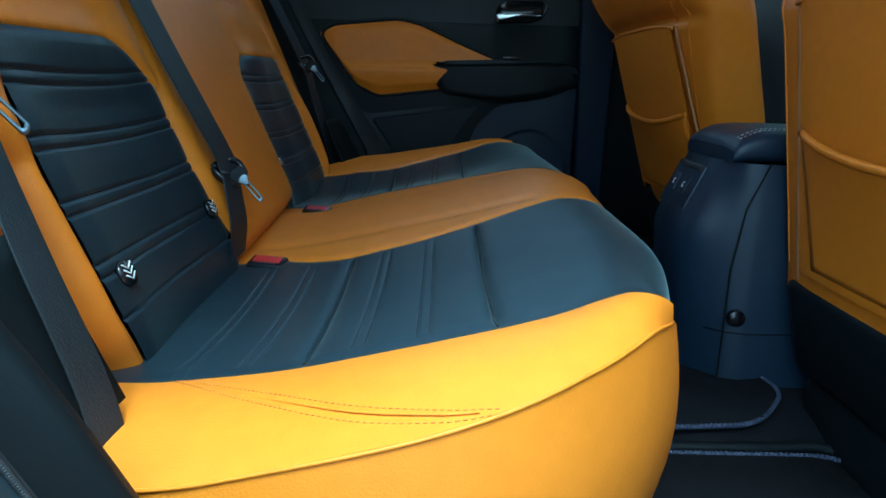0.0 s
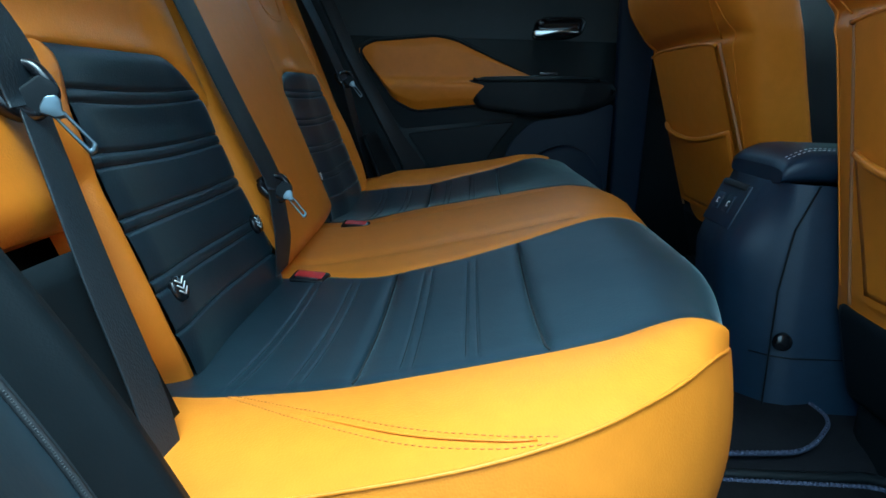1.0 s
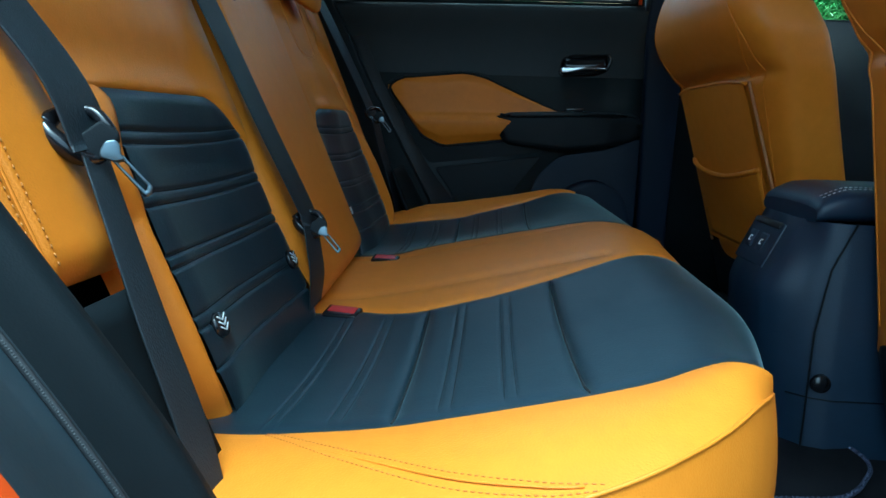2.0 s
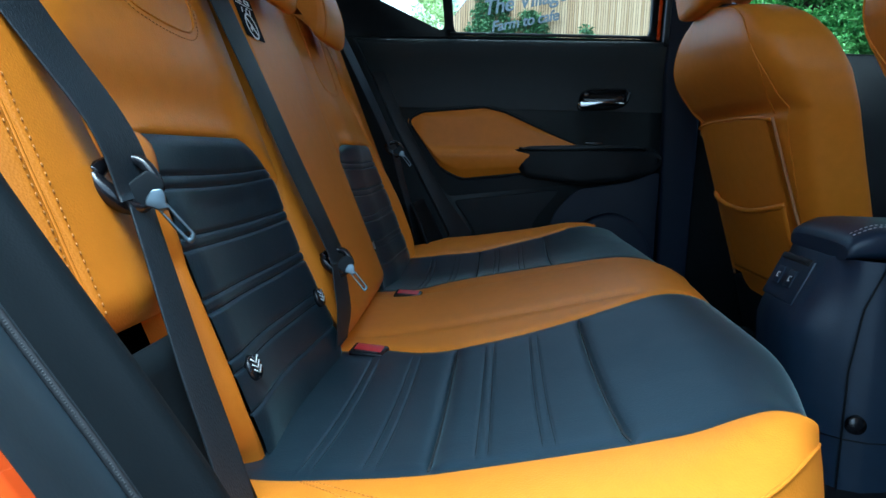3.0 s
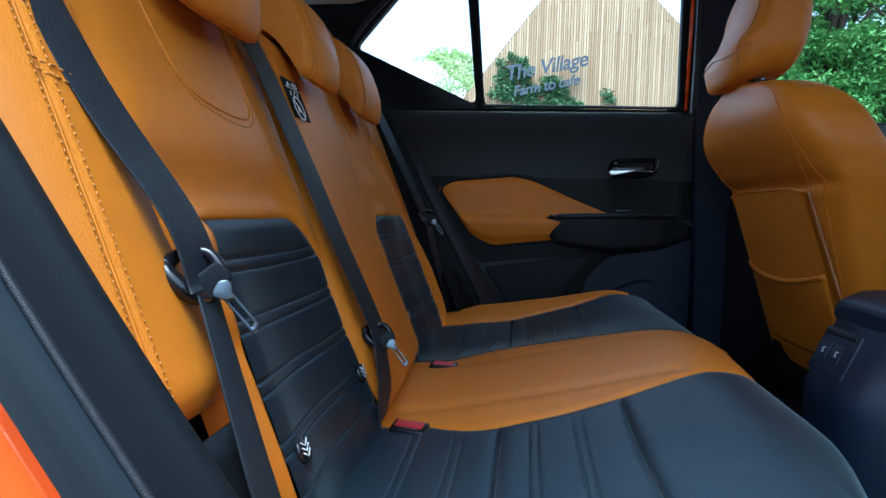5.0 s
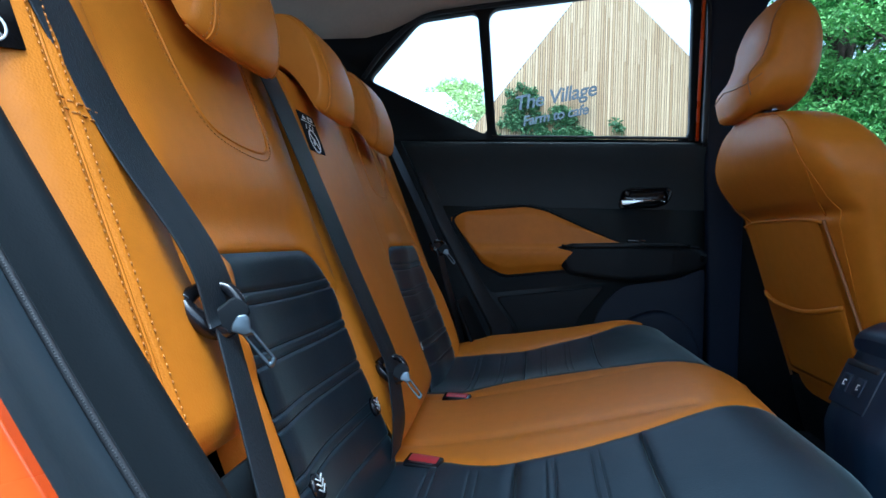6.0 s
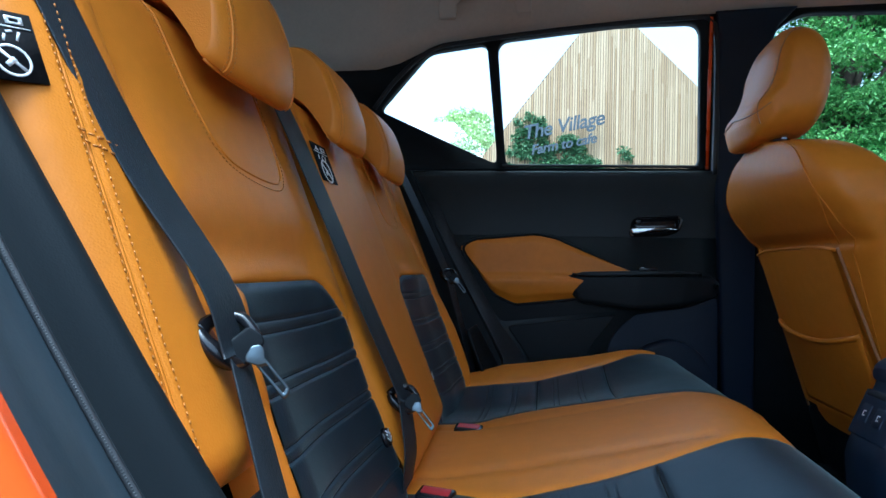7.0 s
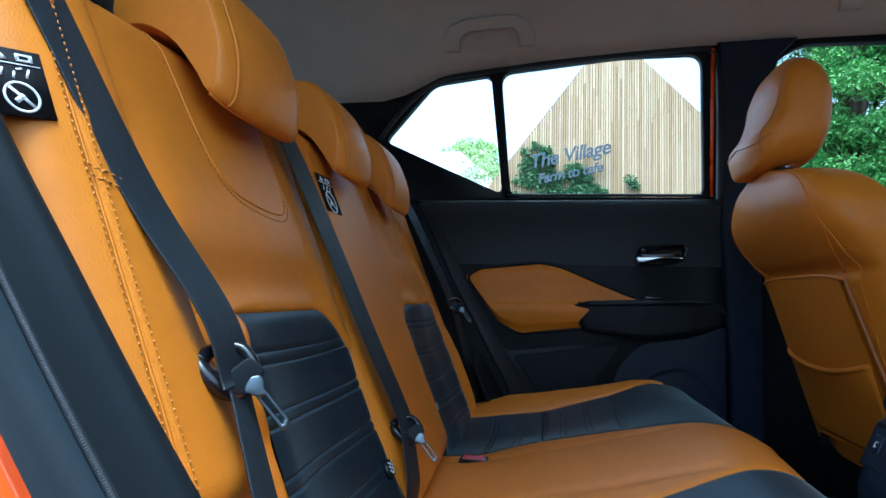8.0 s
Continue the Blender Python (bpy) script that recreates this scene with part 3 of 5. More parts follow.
XR = sorted(set([round(float(v), 5) for v in np.linspace(0.03, 0.482, 110)] + [round(g + d, 5) for g in GROOVES for d in (-0.003, -0.0015, 0, 0.0015, 0.003)] + [round(g + d, 5) for g in SEAMS for d in (-0.007, -0.005, -0.0035, -0.002, -0.001, 0, 0.001, 0.002, 0.0035, 0.005, 0.007)])) + list(np.linspace(0.486, 0.74, 26))
for sg in (-1, 1):
    fl2 = sg > 0
    lbl = "black leather seat insert with sewn channels"
    patch("insert", lambda u, v, sg=sg: roll(u, sg * (ib_at(u) + (ob_at(u, sg > 0) - ib_at(u)) * v), "insert"), XR, spread(0, 1, 26), BLACK, bench, lbl, flip=not fl2)

    def side_pad(u, v, sg=sg):
        o = ob_at(u, sg > 0)
        y = sg * (o + (max(o + 0.001, edge_y(u, sg > 0)) - o) * v)
        return (u, y, cushion_z(u, y, "bolster"))
    patch("bolster", side_pad, list(np.linspace(0.03, 0.488, 110)), spread(0, 1, 22), ORANGE, bench, "orange leather side bolster", flip=not fl2)
    # outer skirt below the piping, from the rear corner round to the front
    rimline = [(x, sg * edge_y(x, sg > 0), cushion_z(x, sg * edge_y(x, sg > 0), "bolster")) for x in np.linspace(0.03, 0.488, 60)]
    fr = 0.13 if sg > 0 else 0.0
    rimline += [(0.496, sg * (0.458 + fr), rimline[-1][2] - 0.006), (0.502, sg * (0.435 + fr), rimline[-1][2] - 0.016), (0.504, sg * (0.40 + fr), rimline[-1][2] - 0.035)]
    nrm = []
    for i in range(len(rimline)):
        a, b = Vector(rimline[max(0, i - 1)]), Vector(rimline[min(len(rimline) - 1, i + 1)])
        d = (b - a)
        n2 = Vector((d.y, -d.x, 0)).normalized()
        nrm.append(n2 if n2.y * sg > 0 or n2.x > 0 else -n2)

    def skirt(u, v, rimline=rimline, nrm=nrm):
        p, n2 = Vector(rimline[u]), nrm[u]
        out = 0.016 * math.sin(min(1, v * 2.2) * math.pi / 2) - 0.055 * v * v
        return p + n2 * out + Vector((0, 0, -1)) * (0.27 * v)
    patch("skirt", skirt, list(range(len(rimline))), [k / 16 for k in range(17)], ORANGE, bench, "orange leather cushion skirt", flip=fl2)
    tube("piping", [Vector(p) + Vector((0, 0, 0.0005)) for p in rimline[8:-3]], 0.0013, ORANGE, bench)
patch("centre_panel", lambda u, v: roll(u, ib_at(u) * v, "centre"), XR, [-c for c in spread(-1, 1, 40)], ORANGE, bench, "orange leather centre panel")
part("cushion_core", rounded_box((0.42, 0.90, 0.19), 0.03, 2, pose(0.27, 0, 0.155)), PLASTIC, bench)
rows = []
for sg in (-1, 1):
    for g in GROOVES:
        rows.append([(g, sg * (ib_at(g) + (ob_at(g, sg > 0) - ib_at(g)) * t), cushion_z(g, sg * (ib_at(g) + (ob_at(g, sg > 0) - ib_at(g)) * t), "insert") + 0.0002) for t in np.linspace(0.01, 0.99, 14)])
for g in SEAMS:
    for sg in (-1, 1):
        tube("seam_line", [(g, sg * (ib_at(g) + (ob_at(g, sg > 0) - ib_at(g)) * t), cushion_z(g, sg * (ib_at(g) + (ob_at(g, sg > 0) - ib_at(g)) * t), "insert") + 0.0006) for t in np.linspace(0.02, 0.98, 14)], 0.0009, THREAD_B, bench)
stitches("channel_stitching", rows, THREAD_B, bench, 0.0045, 0.4, 0.0005)
arc = []
for off in (-0.007, 0.006):
    pts = smooth_path([(x, -y, 0) for x, y in [(0.135, 0.484 + off * 0.4), (0.20, 0.536 + off), (0.265, 0.577 + off), (0.320, 0.595 + off * 0.7), (0.355, 0.598 + off * 0.25)]], 8)
    arc.append([(p.x, p.y, cushion_z(p.x, p.y, "bolster") + 0.0004) for p in pts])
stitches("bolster_stitching", arc, THREAD_O, bench, 0.0042, 0.4, 0.0005, "orange twin stitching")
mid = [(p[0], (p[1] + q[1]) / 2, p[2] - 0.0002) for p, q in zip(arc[0], arc[1])]
tube("sewn_fold", mid[:-3], 0.0006, ORANGE, bench)


# ---- rear backrest ----
def back_x(z):
    return 0.085 - 0.41 * (z - 0.33) - (0.5 * (z - 0.72) ** 2 if z > 0.72 else 0)


BN = Vector((1, 0, 0.41)).normalized()
TOPZ = 0.80


def top_of_insert(a):
    if a < 0.255:
        return 0.545 - 0.05 * ((0.255 - a) / 0.07) ** 2
    return 0.545


def in_at(z):
    return 0.188 - 0.012 * max(0, (0.42 - z) / 0.12)


def out_at(z):
    return 0.428 + 0.016 * min(1, max(0, (0.54 - z) / 0.10)) - 0.012 * max(0, (0.35 - z) / 0.06) ** 2


def flank_edge(z):
    return 0.502 + 0.018 * min(1, max(0, (z - 0.45) / 0.07)) - 0.022 * min(1, max(0, (0.37 - z) / 0.07)) ** 2


BACK_GROOVES = (0.513, 0.503, 0.466, 0.456, 0.419, 0.409, 0.372, 0.362, 0.330)


def back_point(y, z, panel, lift=0.0):
    a = abs(y)
    d = lift
    zi = top_of_insert(a)
    flat = 1 - 0.9 * min(1, max(0, (z - 0.42) / 0.09)) ** 1.5
    fe = flank_edge(z) - (0.024 * min(1, max(0, (0.50 - z) / 0.05)) if y < 0 else 0)
    flank = 0.016 * flat * min(1, max(0, (a - 0.425) / 0.045)) - 0.05 * max(0, (a - fe + 0.045) / 0.045) ** 2.5 * (1 if z < 0.6 else max(0, 1 - (z - 0.6) / 0.1))
    if panel == "insert":
        t = (a - 0.184) / 0.236
        d -= 0.014 * math.sin(math.pi * min(1, max(0, t))) * min(1, max(0, (zi - z) / 0.06)) + 0.003
        for g in BACK_GROOVES:
            d -= 0.0024 * bumpy(z, g, 0.0015)
        for c in (0.530, 0.485, 0.437, 0.390, 0.348):
            d += 0.0010 * bumpy(z, c, 0.018)
        d -= 0.003 * bumpy(z, zi, 0.004) + 0.003 * bumpy(a, in_at(z), 0.004)
        d -= 0.016 * max(0, (0.330 - z) / 0.06) ** 2
    elif panel == "centre":
        d += 0.010 * (1 - (a / 0.2) ** 4) - 0.0035 * bumpy(y, -0.118, 0.003) * (z > 0.58) - 0.012 * max(0, (a - 0.165) / 0.02) ** 2
        d -= 0.06 * max(0, (0.325 - z) / 0.04) ** 2
    elif panel == "upper":
        t = (a - 0.184) / 0.33
        d += 0.006 * math.sin(math.pi * min(1, max(0, t))) - 0.012 * bumpy(z, 0.565, 0.03) * min(1, max(0, (a - 0.2) / 0.06)) * max(0, min(1, (0.53 - a) / 0.06)) - 0.005 * bumpy(z, zi, 0.005) * min(1, max(0, (0.44 - a) / 0.02))
        d += flank
    elif panel == "flank":
        k = min(1, max(0, (z - 0.485) / 0.060))
        k = k * k * (3 - 2 * k)
        low = flank * min(1, max(0, (a - out_at(z)) / 0.02)) - 0.006 * bumpy(a, out_at(z), 0.006)
        t = (a - 0.184) / 0.33
        high = flank + 0.006 * math.sin(math.pi * min(1, max(0, t))) - 0.012 * bumpy(z, 0.565, 0.03) * max(0, min(1, (0.53 - a) / 0.06)) - 0.005 * bumpy(z, zi, 0.005) * min(1, max(0, (0.44 - a) / 0.02))
        d += low + (high - low) * k
        d -= 0.016 * max(0, (0.330 - z) / 0.06) ** 2
    if z > 0.76:
        d -= 1.6 * (z - 0.76) ** 2 * 10
    ky, kz = min(1, max(0, (y - 0.19) / 0.14)), min(1, max(0, (0.66 - z) / 0.12))
    fwd = 0.024 * ky * ky * (3 - 2 * ky) * kz * kz * (3 - 2 * kz)
    return Vector((back_x(z) - 0.055 * max(0.0, y + 0.27) + fwd, y, z)) + BN * d


seatback = thing("rear_bench_back", (-0.03, 0, 0.3), "rear bench backrest in orange leather with black channelled inserts", "car seat")
BU = sorted(set([round(float(v), 5) for v in np.linspace(0, 1, 80)] + [round((g - 0.275 + d) / 0.27, 5) for g in BACK_GROOVES for d in (-0.004, -0.002, -0.001, 0, 0.001, 0.002, 0.004)]))
for sg in (-1, 1):
    f2 = sg < 0
    patch("back_insert", lambda u, v, sg=sg: back_point(sg * (in_at(0.275 + u * 0.27) + (out_at(0.275 + u * 0.27) - in_at(0.275 + u * 0.27)) * v), min(0.275 + u * 0.27, top_of_insert(0.188 + 0.236 * v)), "insert"), BU, spread(0, 1, 26), BLACK, seatback, "black leather insert with horizontal channels", flip=f2)
    patch("upper_panel", lambda u, v, sg=sg: back_point(sg * (0.184 + 0.376 * v), top_of_insert(0.184 + 0.376 * v) + max(0, u) * (TOPZ - top_of_insert(0.184 + 0.376 * v)), "upper", -0.016 if u < 0 else 0.0), [-0.1] + list(np.linspace(0, 1, 50)), spread(0, 1, 40), ORANGE, seatback, "orange leather shoulder panel", flip=f2)
    patch("flank", lambda u, v, sg=sg: back_point(sg * (out_at(u) + (flank_edge(u) - (0.024 * min(1, max(0, (0.50 - u) / 0.05)) if sg < 0 else 0) - out_at(u)) * max(0, v)), u, "flank", -0.016 if v < 0 else 0.0), list(np.linspace(0.285, 0.546, 50)), [-0.1] + list(np.linspace(0, 1, 24)), ORANGE, seatback, "orange leather flank", flip=f2)
patch("centre_column", lambda u, v: back_point(in_at(u) * v, u, "centre"), list(np.linspace(0.285, TOPZ, 90)), list(np.linspace(-1, 1, 60)), ORANGE, seatback, "orange leather centre column")
part("backrest_core", rounded_box((0.05, 0.96, 0.50), 0.02, 2, pose(-0.112, 0, 0.535, 0, -22.3)), PLASTIC, seatback)
gs = []
for sg in (-1, 1):
    for g in BACK_GROOVES[:8]:
        gs.append([back_point(sg * (in_at(g) + (out_at(g) - in_at(g)) * t), g, "insert", 0.0003) for t in np.linspace(0.02, 0.98, 14)])
stitches("channel_stitching", gs, THREAD_B, seatback, 0.0045, 0.4, 0.0005)
us = []
for sg in (-1, 1):
    for off in (0, 0.007):
        path = smooth_path([Vector((sg * a, z, 0)) for a, z in [(0.430 + off, 0.79), (0.415 + off, 0.70), (0.392 + off * 0.8, 0.655 - off * 0.6), (0.35, 0.641 - off), (0.290 - off * 0.4, 0.640 - off), (0.268 - off, 0.658), (0.266 - off, 0.70), (0.270 - off, 0.79)]], 10)
        us.append([back_point(p.x, p.y, "upper", 0.0008) for p in path])
stitches("patch_stitching", us[::2] + us[1::2], THREAD_O, seatback, 0.005, 0.4, 0.0006, "orange stitched head pad outline")
for line in us[::2]:
    tube("sewn_ridge", [p - BN * 0.0006 for p in line], 0.0011, ORANGE, seatback)


# fixed side bolster beside the door opening
def seam_at(s):
    return math.radians(116 - 26 * s)


def bolster_point(s, w, sg, grow=0.0):
    z = 0.414 + 0.549 * s
    wy = 0.058 + grow
    end = min(1, max(0, s) / 0.022) ** 0.5
    c = Vector((back_x(z) - 0.030 - (0.05 if sg > 0 else 0), sg * (0.550 + 0.028 * s), z))
    ca, sa = math.cos(w), math.sin(w)
    e = 0.75
    dip = 0.0028 * bumpy(w, seam_at(s), 0.045) - 0.0012 * bumpy(w, seam_at(s), 0.16)
    inner = 1 + 0.42 * max(0, (0.20 - s) / 0.20) * (ca > 0) * min(1, abs(ca) * 2)
    return c + Vector((0, -sg, 0)) * wy * (0.90 + 0.10 * end) * inner * math.copysign(abs(ca) ** e, ca) + BN * (0.046 + grow - dip) * (0.72 + 0.28 * end) * math.copysign(abs(sa) ** e, sa)


for sg in (-1, 1):
    side = thing("side_bolster", (0.0, sg * 0.61, 0.44), "padded orange leather side bolster with twin stitched seam", "seat bolster", group="side bolsters")
    bo = patch("pad", lambda u, v, sg=sg: bolster_point(u, v, sg), [0, 0.004, 0.012, 0.025, 0.04] + list(np.linspace(0.06, 1, 50)), [2 * math.pi * k / 160 for k in range(160)], ORANGE, side, closed=True, flip=sg > 0)
    cap = bmesh.new()
    ringv = [cap.verts.new(bolster_point(0, 2 * math.pi * k / 40, sg)) for k in range(40)]
    cap.faces.new(ringv)
    part("end_cap", cap, ORANGE, side)
    rowsb = [[bolster_point(s, seam_at(s) + dw, sg, 0.0006) for s in np.linspace(0.02, 0.99, 60)] for dw in (-0.095, 0.09)]
    stitches("seam_stitching", rowsb, THREAD_O, side, 0.0050, 0.5, 0.0006, "heavy orange twin stitching")
    tube("seam", [bolster_point(s, seam_at(s), sg, -0.0003) for s in np.linspace(0.01, 0.99, 60)], 0.0014, ORANGE, side)
    cross = [[bolster_point(0.363 - 0.0024 * k + ds, radians(110 - 4.3 * k), sg, 0.0006) for k in range(10)] for ds in (0.006, -0.006)]
    stitches("cross_stitching", cross, THREAD_O, side, 0.006, 0.4, 0.0008)


# ---- headrests of the rear bench ----
REAR_PROFILE = [(0.048, -0.080), (0.058, -0.070), (0.058, -0.035), (0.048, 0.0), (0.028, 0.040), (-0.004, 0.066), (-0.036, 0.062), (-0.057, 0.036), (-0.060, 0.004), (-0.048, -0.008), (-0.020, -0.012), (0.010, -0.030), (0.036, -0.062)]


def saddle_point(k, s, c, hy, hz, grow=0.0):
    """Headrest that hangs over the top of the backrest: the profile k, across the car s."""
    m = len(REAR_PROFILE)
    i, t = int(k) % m, k - int(k)
    p = [Vector((*REAR_PROFILE[(i + j) % m], 0)) for j in (-1, 0, 1, 2)]
    q = 0.5 * (2 * p[1] + (p[2] - p[0]) * t + (2 * p[0] - 5 * p[1] + 4 * p[2] - p[3]) * t * t + (3 * p[1] - p[0] - 3 * p[2] + p[3]) * t ** 3)
    f = 0.86 + 0.14 * max(0.0, 1 - abs(s) ** 5) ** 0.5
    mid = Vector((-0.008, 0.008, 0))
    q = mid + (q - mid) * (f + grow)
    q.x += 0.010 * (1 - s * s)
    w = 0.0
    x, z = q.x * math.cos(w) - q.y * hz * math.sin(w), q.x * math.sin(w) + q.y * hz * math.cos(w)
    return Vector((c[0] + x, c[1] + hy * s * (1 - 0.10 * max(0, q.y / 0.08) ** 2), c[2] + z - 0.006 * (1 - s * s)))


def rear_headrest(y, wide, high, zc, back):
    h = thing("rear_headrest", (back_x(zc), y, zc - high), "orange leather headrest hooked over the rear backrest, pushed down", "headrest", group="rear headrests")
    c = (back_x(0.80) - 0.016 - back, y, zc)
    n = len(REAR_PROFILE)
    hz = high / 0.085
    ks = [n * k / 65 for k in range(65)]
    ss = [-1, -0.998, -0.99, -0.975, -0.95, -0.91, -0.86] + list(np.linspace(-0.78, 0.78, 19)) + [0.86, 0.91, 0.95, 0.975, 0.99, 0.998, 1]
    patch("cushion", lambda s, k: saddle_point(k, s, c, wide, hz), ss, ks, ORANGE, h, closed=True, flip=True)
    for sg in (-1, 1):
        e = bmesh.new()
        e.faces.new([e.verts.new(saddle_point(k, sg, c, wide, hz)) for k in ks])
        part("end_panel", e, ORANGE, h)
        stitches("seam_stitching", [[saddle_point(k, sg * (0.80 + d), c, wide, hz, 0.010) for k in np.linspace(0.2, 6.5, 50)] for d in (-0.045, 0.045)], THREAD_O, h, 0.0042, 0.42, 0.0005)
        tube("seam", [saddle_point(k, sg * 0.80, c, wide, hz, 0.004) for k in np.linspace(0.2, 6.5, 50)], 0.0012, ORANGE, h)
    tube("piping", [saddle_point(-0.15, s, c, wide, hz, 0.006) for s in np.linspace(-0.97, 0.97, 30)], 0.0015, ORANGE, h)
    for dy in (-0.055, 0.055):
        tube("post", [Vector((back_x(zc) - 0.045, y + dy, zc - 0.02)), Vector((back_x(zc) - 0.030, y + dy, zc - 0.10))], 0.006, CHROME, h)
    return h


rear_headrest(-0.335, 0.082, 0.085, 0.804, -0.034)
rear_headrest(-0.005, 0.072, 0.080, 0.806, -0.020)
rear_headrest(0.335, 0.080, 0.085, 0.812, -0.002)


# ---- front seats, seen from behind ----
def fs_x(z, yc=0.36):
    return 0.69 - 0.33 * (z - 0.60) if yc > 0 else 0.702 - 0.19 * (z - 0.60)


FZ = [0.265, 0.275, 0.30, 0.36, 0.45, 0.55, 0.62, 0.675, 0.722, 0.755, 0.778, 0.792, 0.799]
FW = [0.190, 0.200, 0.208, 0.212, 0.220, 0.242, 0.262, 0.268, 0.255, 0.228, 0.185, 0.120, 0.03]
FT = [0.10, 0.115, 0.125, 0.13, 0.13, 0.128, 0.125, 0.122, 0.112, 0.098, 0.080, 0.055, 0.02]


def front_seat_point(u, w, yc, grow=0.0):
    hw, th = soft_interp(u, FZ, FW, 0.008), soft_interp(u, FZ, FT, 0.008)
    ca, sa = math.cos(w), math.sin(w)
    e = 0.5
    if yc < 0:
        hw, e = max(hw, 0.252 * min(1, max(0, (0.80 - u) / 0.08))), 0.34
    bulge = 0.034 * (bumpy(u, 0.705, 0.075) if u > 0.705 else bumpy(u, 0.705, 0.062))
    rear = fs_x(u, yc) - bulge * max(0, -ca) ** 0.5
    dip = 0.014 * bumpy(u, 0.617, 0.012) * max(0, -ca)
    x = rear + th / 2 + (th / 2 + grow) * math.copysign(abs(ca) ** e, ca) + dip
    return Vector((x, yc + (hw + grow) * math.copysign(abs(sa) ** e, sa), u))


def front_seat(yc, side):
    """side: +1 for the seat whose inner flank faces the near door."""
    s = thing("front_seat", (0.85, yc, 0.1), "orange leather front seat with a map pocket on its back", "car seat", group="front seats")
    patch("backrest", lambda u, v: front_seat_point(u, v, yc), list(np.linspace(0.266, 0.7988, 90)), [2 * math.pi * k / 72 for k in range(72)], ORANGE, s, closed=True)
    # pocket panel on the rear face, slack at its top edge
    def pocket(u, v):
        y = yc + v * 0.172 * (1 - 0.10 * (1 - u))
        z = 0.31 + u * 0.155 - 0.022 * (1 - v * v) * u
        off = 0.004 + 0.016 * u ** 2 * (1 - v ** 4)
        return Vector((fs_x(z, yc) - off, y, z))
    po = patch("map_pocket", pocket, list(np.linspace(0, 1, 20)), list(np.linspace(-1, 1, 32)), ORANGE, s, "orange leather map pocket with a slack hem")
    so = po.modifiers.new("thick", "SOLIDIFY")
    so.thickness, so.offset = 0.004, 0
    tube("pocket_hem", [pocket(1.0, v) for v in np.linspace(-1, 1, 32)], 0.005, ORANGE, s)
    # upper board panel with piping round it
    def board(u, v):
        y = yc + v * (0.185 - 0.012 * u)
        z = 0.30 + u * 0.305
        return Vector((fs_x(z, yc) - 0.003 - 0.003 * (1 - v ** 6), y, z))
    patch("back_board", board, list(np.linspace(0, 1, 24)), list(np.linspace(-1, 1, 30)), ORANGE, s, "orange leather back board")
    for v in (-1.06, 1.06):
        tube("piping", [board(u, v) + Vector((0.004, 0, 0)) for u in np.linspace(-0.05, 1.0, 30)], 0.0026, PIPING, s, "taupe piping")
    tube("top_seam", smooth_path([board(1, v) + Vector((0.001, 0, 0.004 - 0.006 * abs(v) ** 4)) for v in np.linspace(-1.06, 1.06, 9)], 4), 0.003, ORANGE, s)
    # sewn edge round the flank
    for sg in (-1, 1):
        tube("flank_seam", [front_seat_point(z, math.pi / 2 * sg + sg * 0.78, yc, 0.0006) for z in np.linspace(0.30, 0.788, 50)], 0.0011, ORANGE, s)
        tube("shoulder_seam", smooth_path([front_seat_point(z, sg * w, yc, 0.0006) for z, w in ((0.690, 2.352), (0.672, 2.42), (0.645, 2.53), (0.612, 2.66))], 5), 0.0011, ORANGE, s)
    part("seat_base", rounded_box((0.44, 0.44, 0.16), 0.05, 4, pose(1.14, yc, 0.24, 0, -6)), ORANGE, s)
    part("seat_frame", rounded_box((0.50, 0.42, 0.10), 0.02, 2, pose(1.05, yc, 0.115)), PLASTIC, s, "black plastic seat frame")
    part("lower_cover", rounded_box((0.05, 0.44, 0.13), 0.015, 2, pose(fs_x(0.225, yc) + 0.025, yc, 0.225, 0, -15)), PLASTIC, s)
    for dy in (-0.14, 0.14):
        part("rail", rounded_box((0.46, 0.05, 0.05), 0.008, 2, pose(1.12, yc + dy, 0.05)), PLASTIC, s)
    return s


HEAD_PROFILE = [(-0.070, -0.052), (-0.066, -0.088), (-0.054, -0.106), (-0.010, -0.100), (0.034, -0.090), (0.058, -0.058), (0.070, -0.010), (0.070, 0.040), (0.056, 0.084), (0.024, 0.106), (-0.008, 0.098), (-0.026, 0.062), (-0.034, 0.020), (-0.048, -0.018)]


def head_point(k, s, c, hy, grow=0.0):
    """Side profile of the headrest, narrowing towards both ends across the car."""
    m = len(HEAD_PROFILE)
    i, t = int(k) % m, k - int(k)
    p = [Vector((*HEAD_PROFILE[(i + j) % m], 0)) for j in (-1, 0, 1, 2)]
    q = 0.5 * (2 * p[1] + (p[2] - p[0]) * t + (2 * p[0] - 5 * p[1] + 4 * p[2] - p[3]) * t * t + (3 * p[1] - p[0] - 3 * p[2] + p[3]) * t ** 3)
    f = max(0.0, 1 - abs(s) ** 3.2) ** 0.42
    f = 0.30 + 0.70 * f if abs(s) < 1 else 0.30
    mid = Vector((0.006, -0.004, 0))
    q = mid + (q - mid) * (f + grow)
    return Vector((c[0] + q.x, c[1] + hy * s, c[2] + q.y))


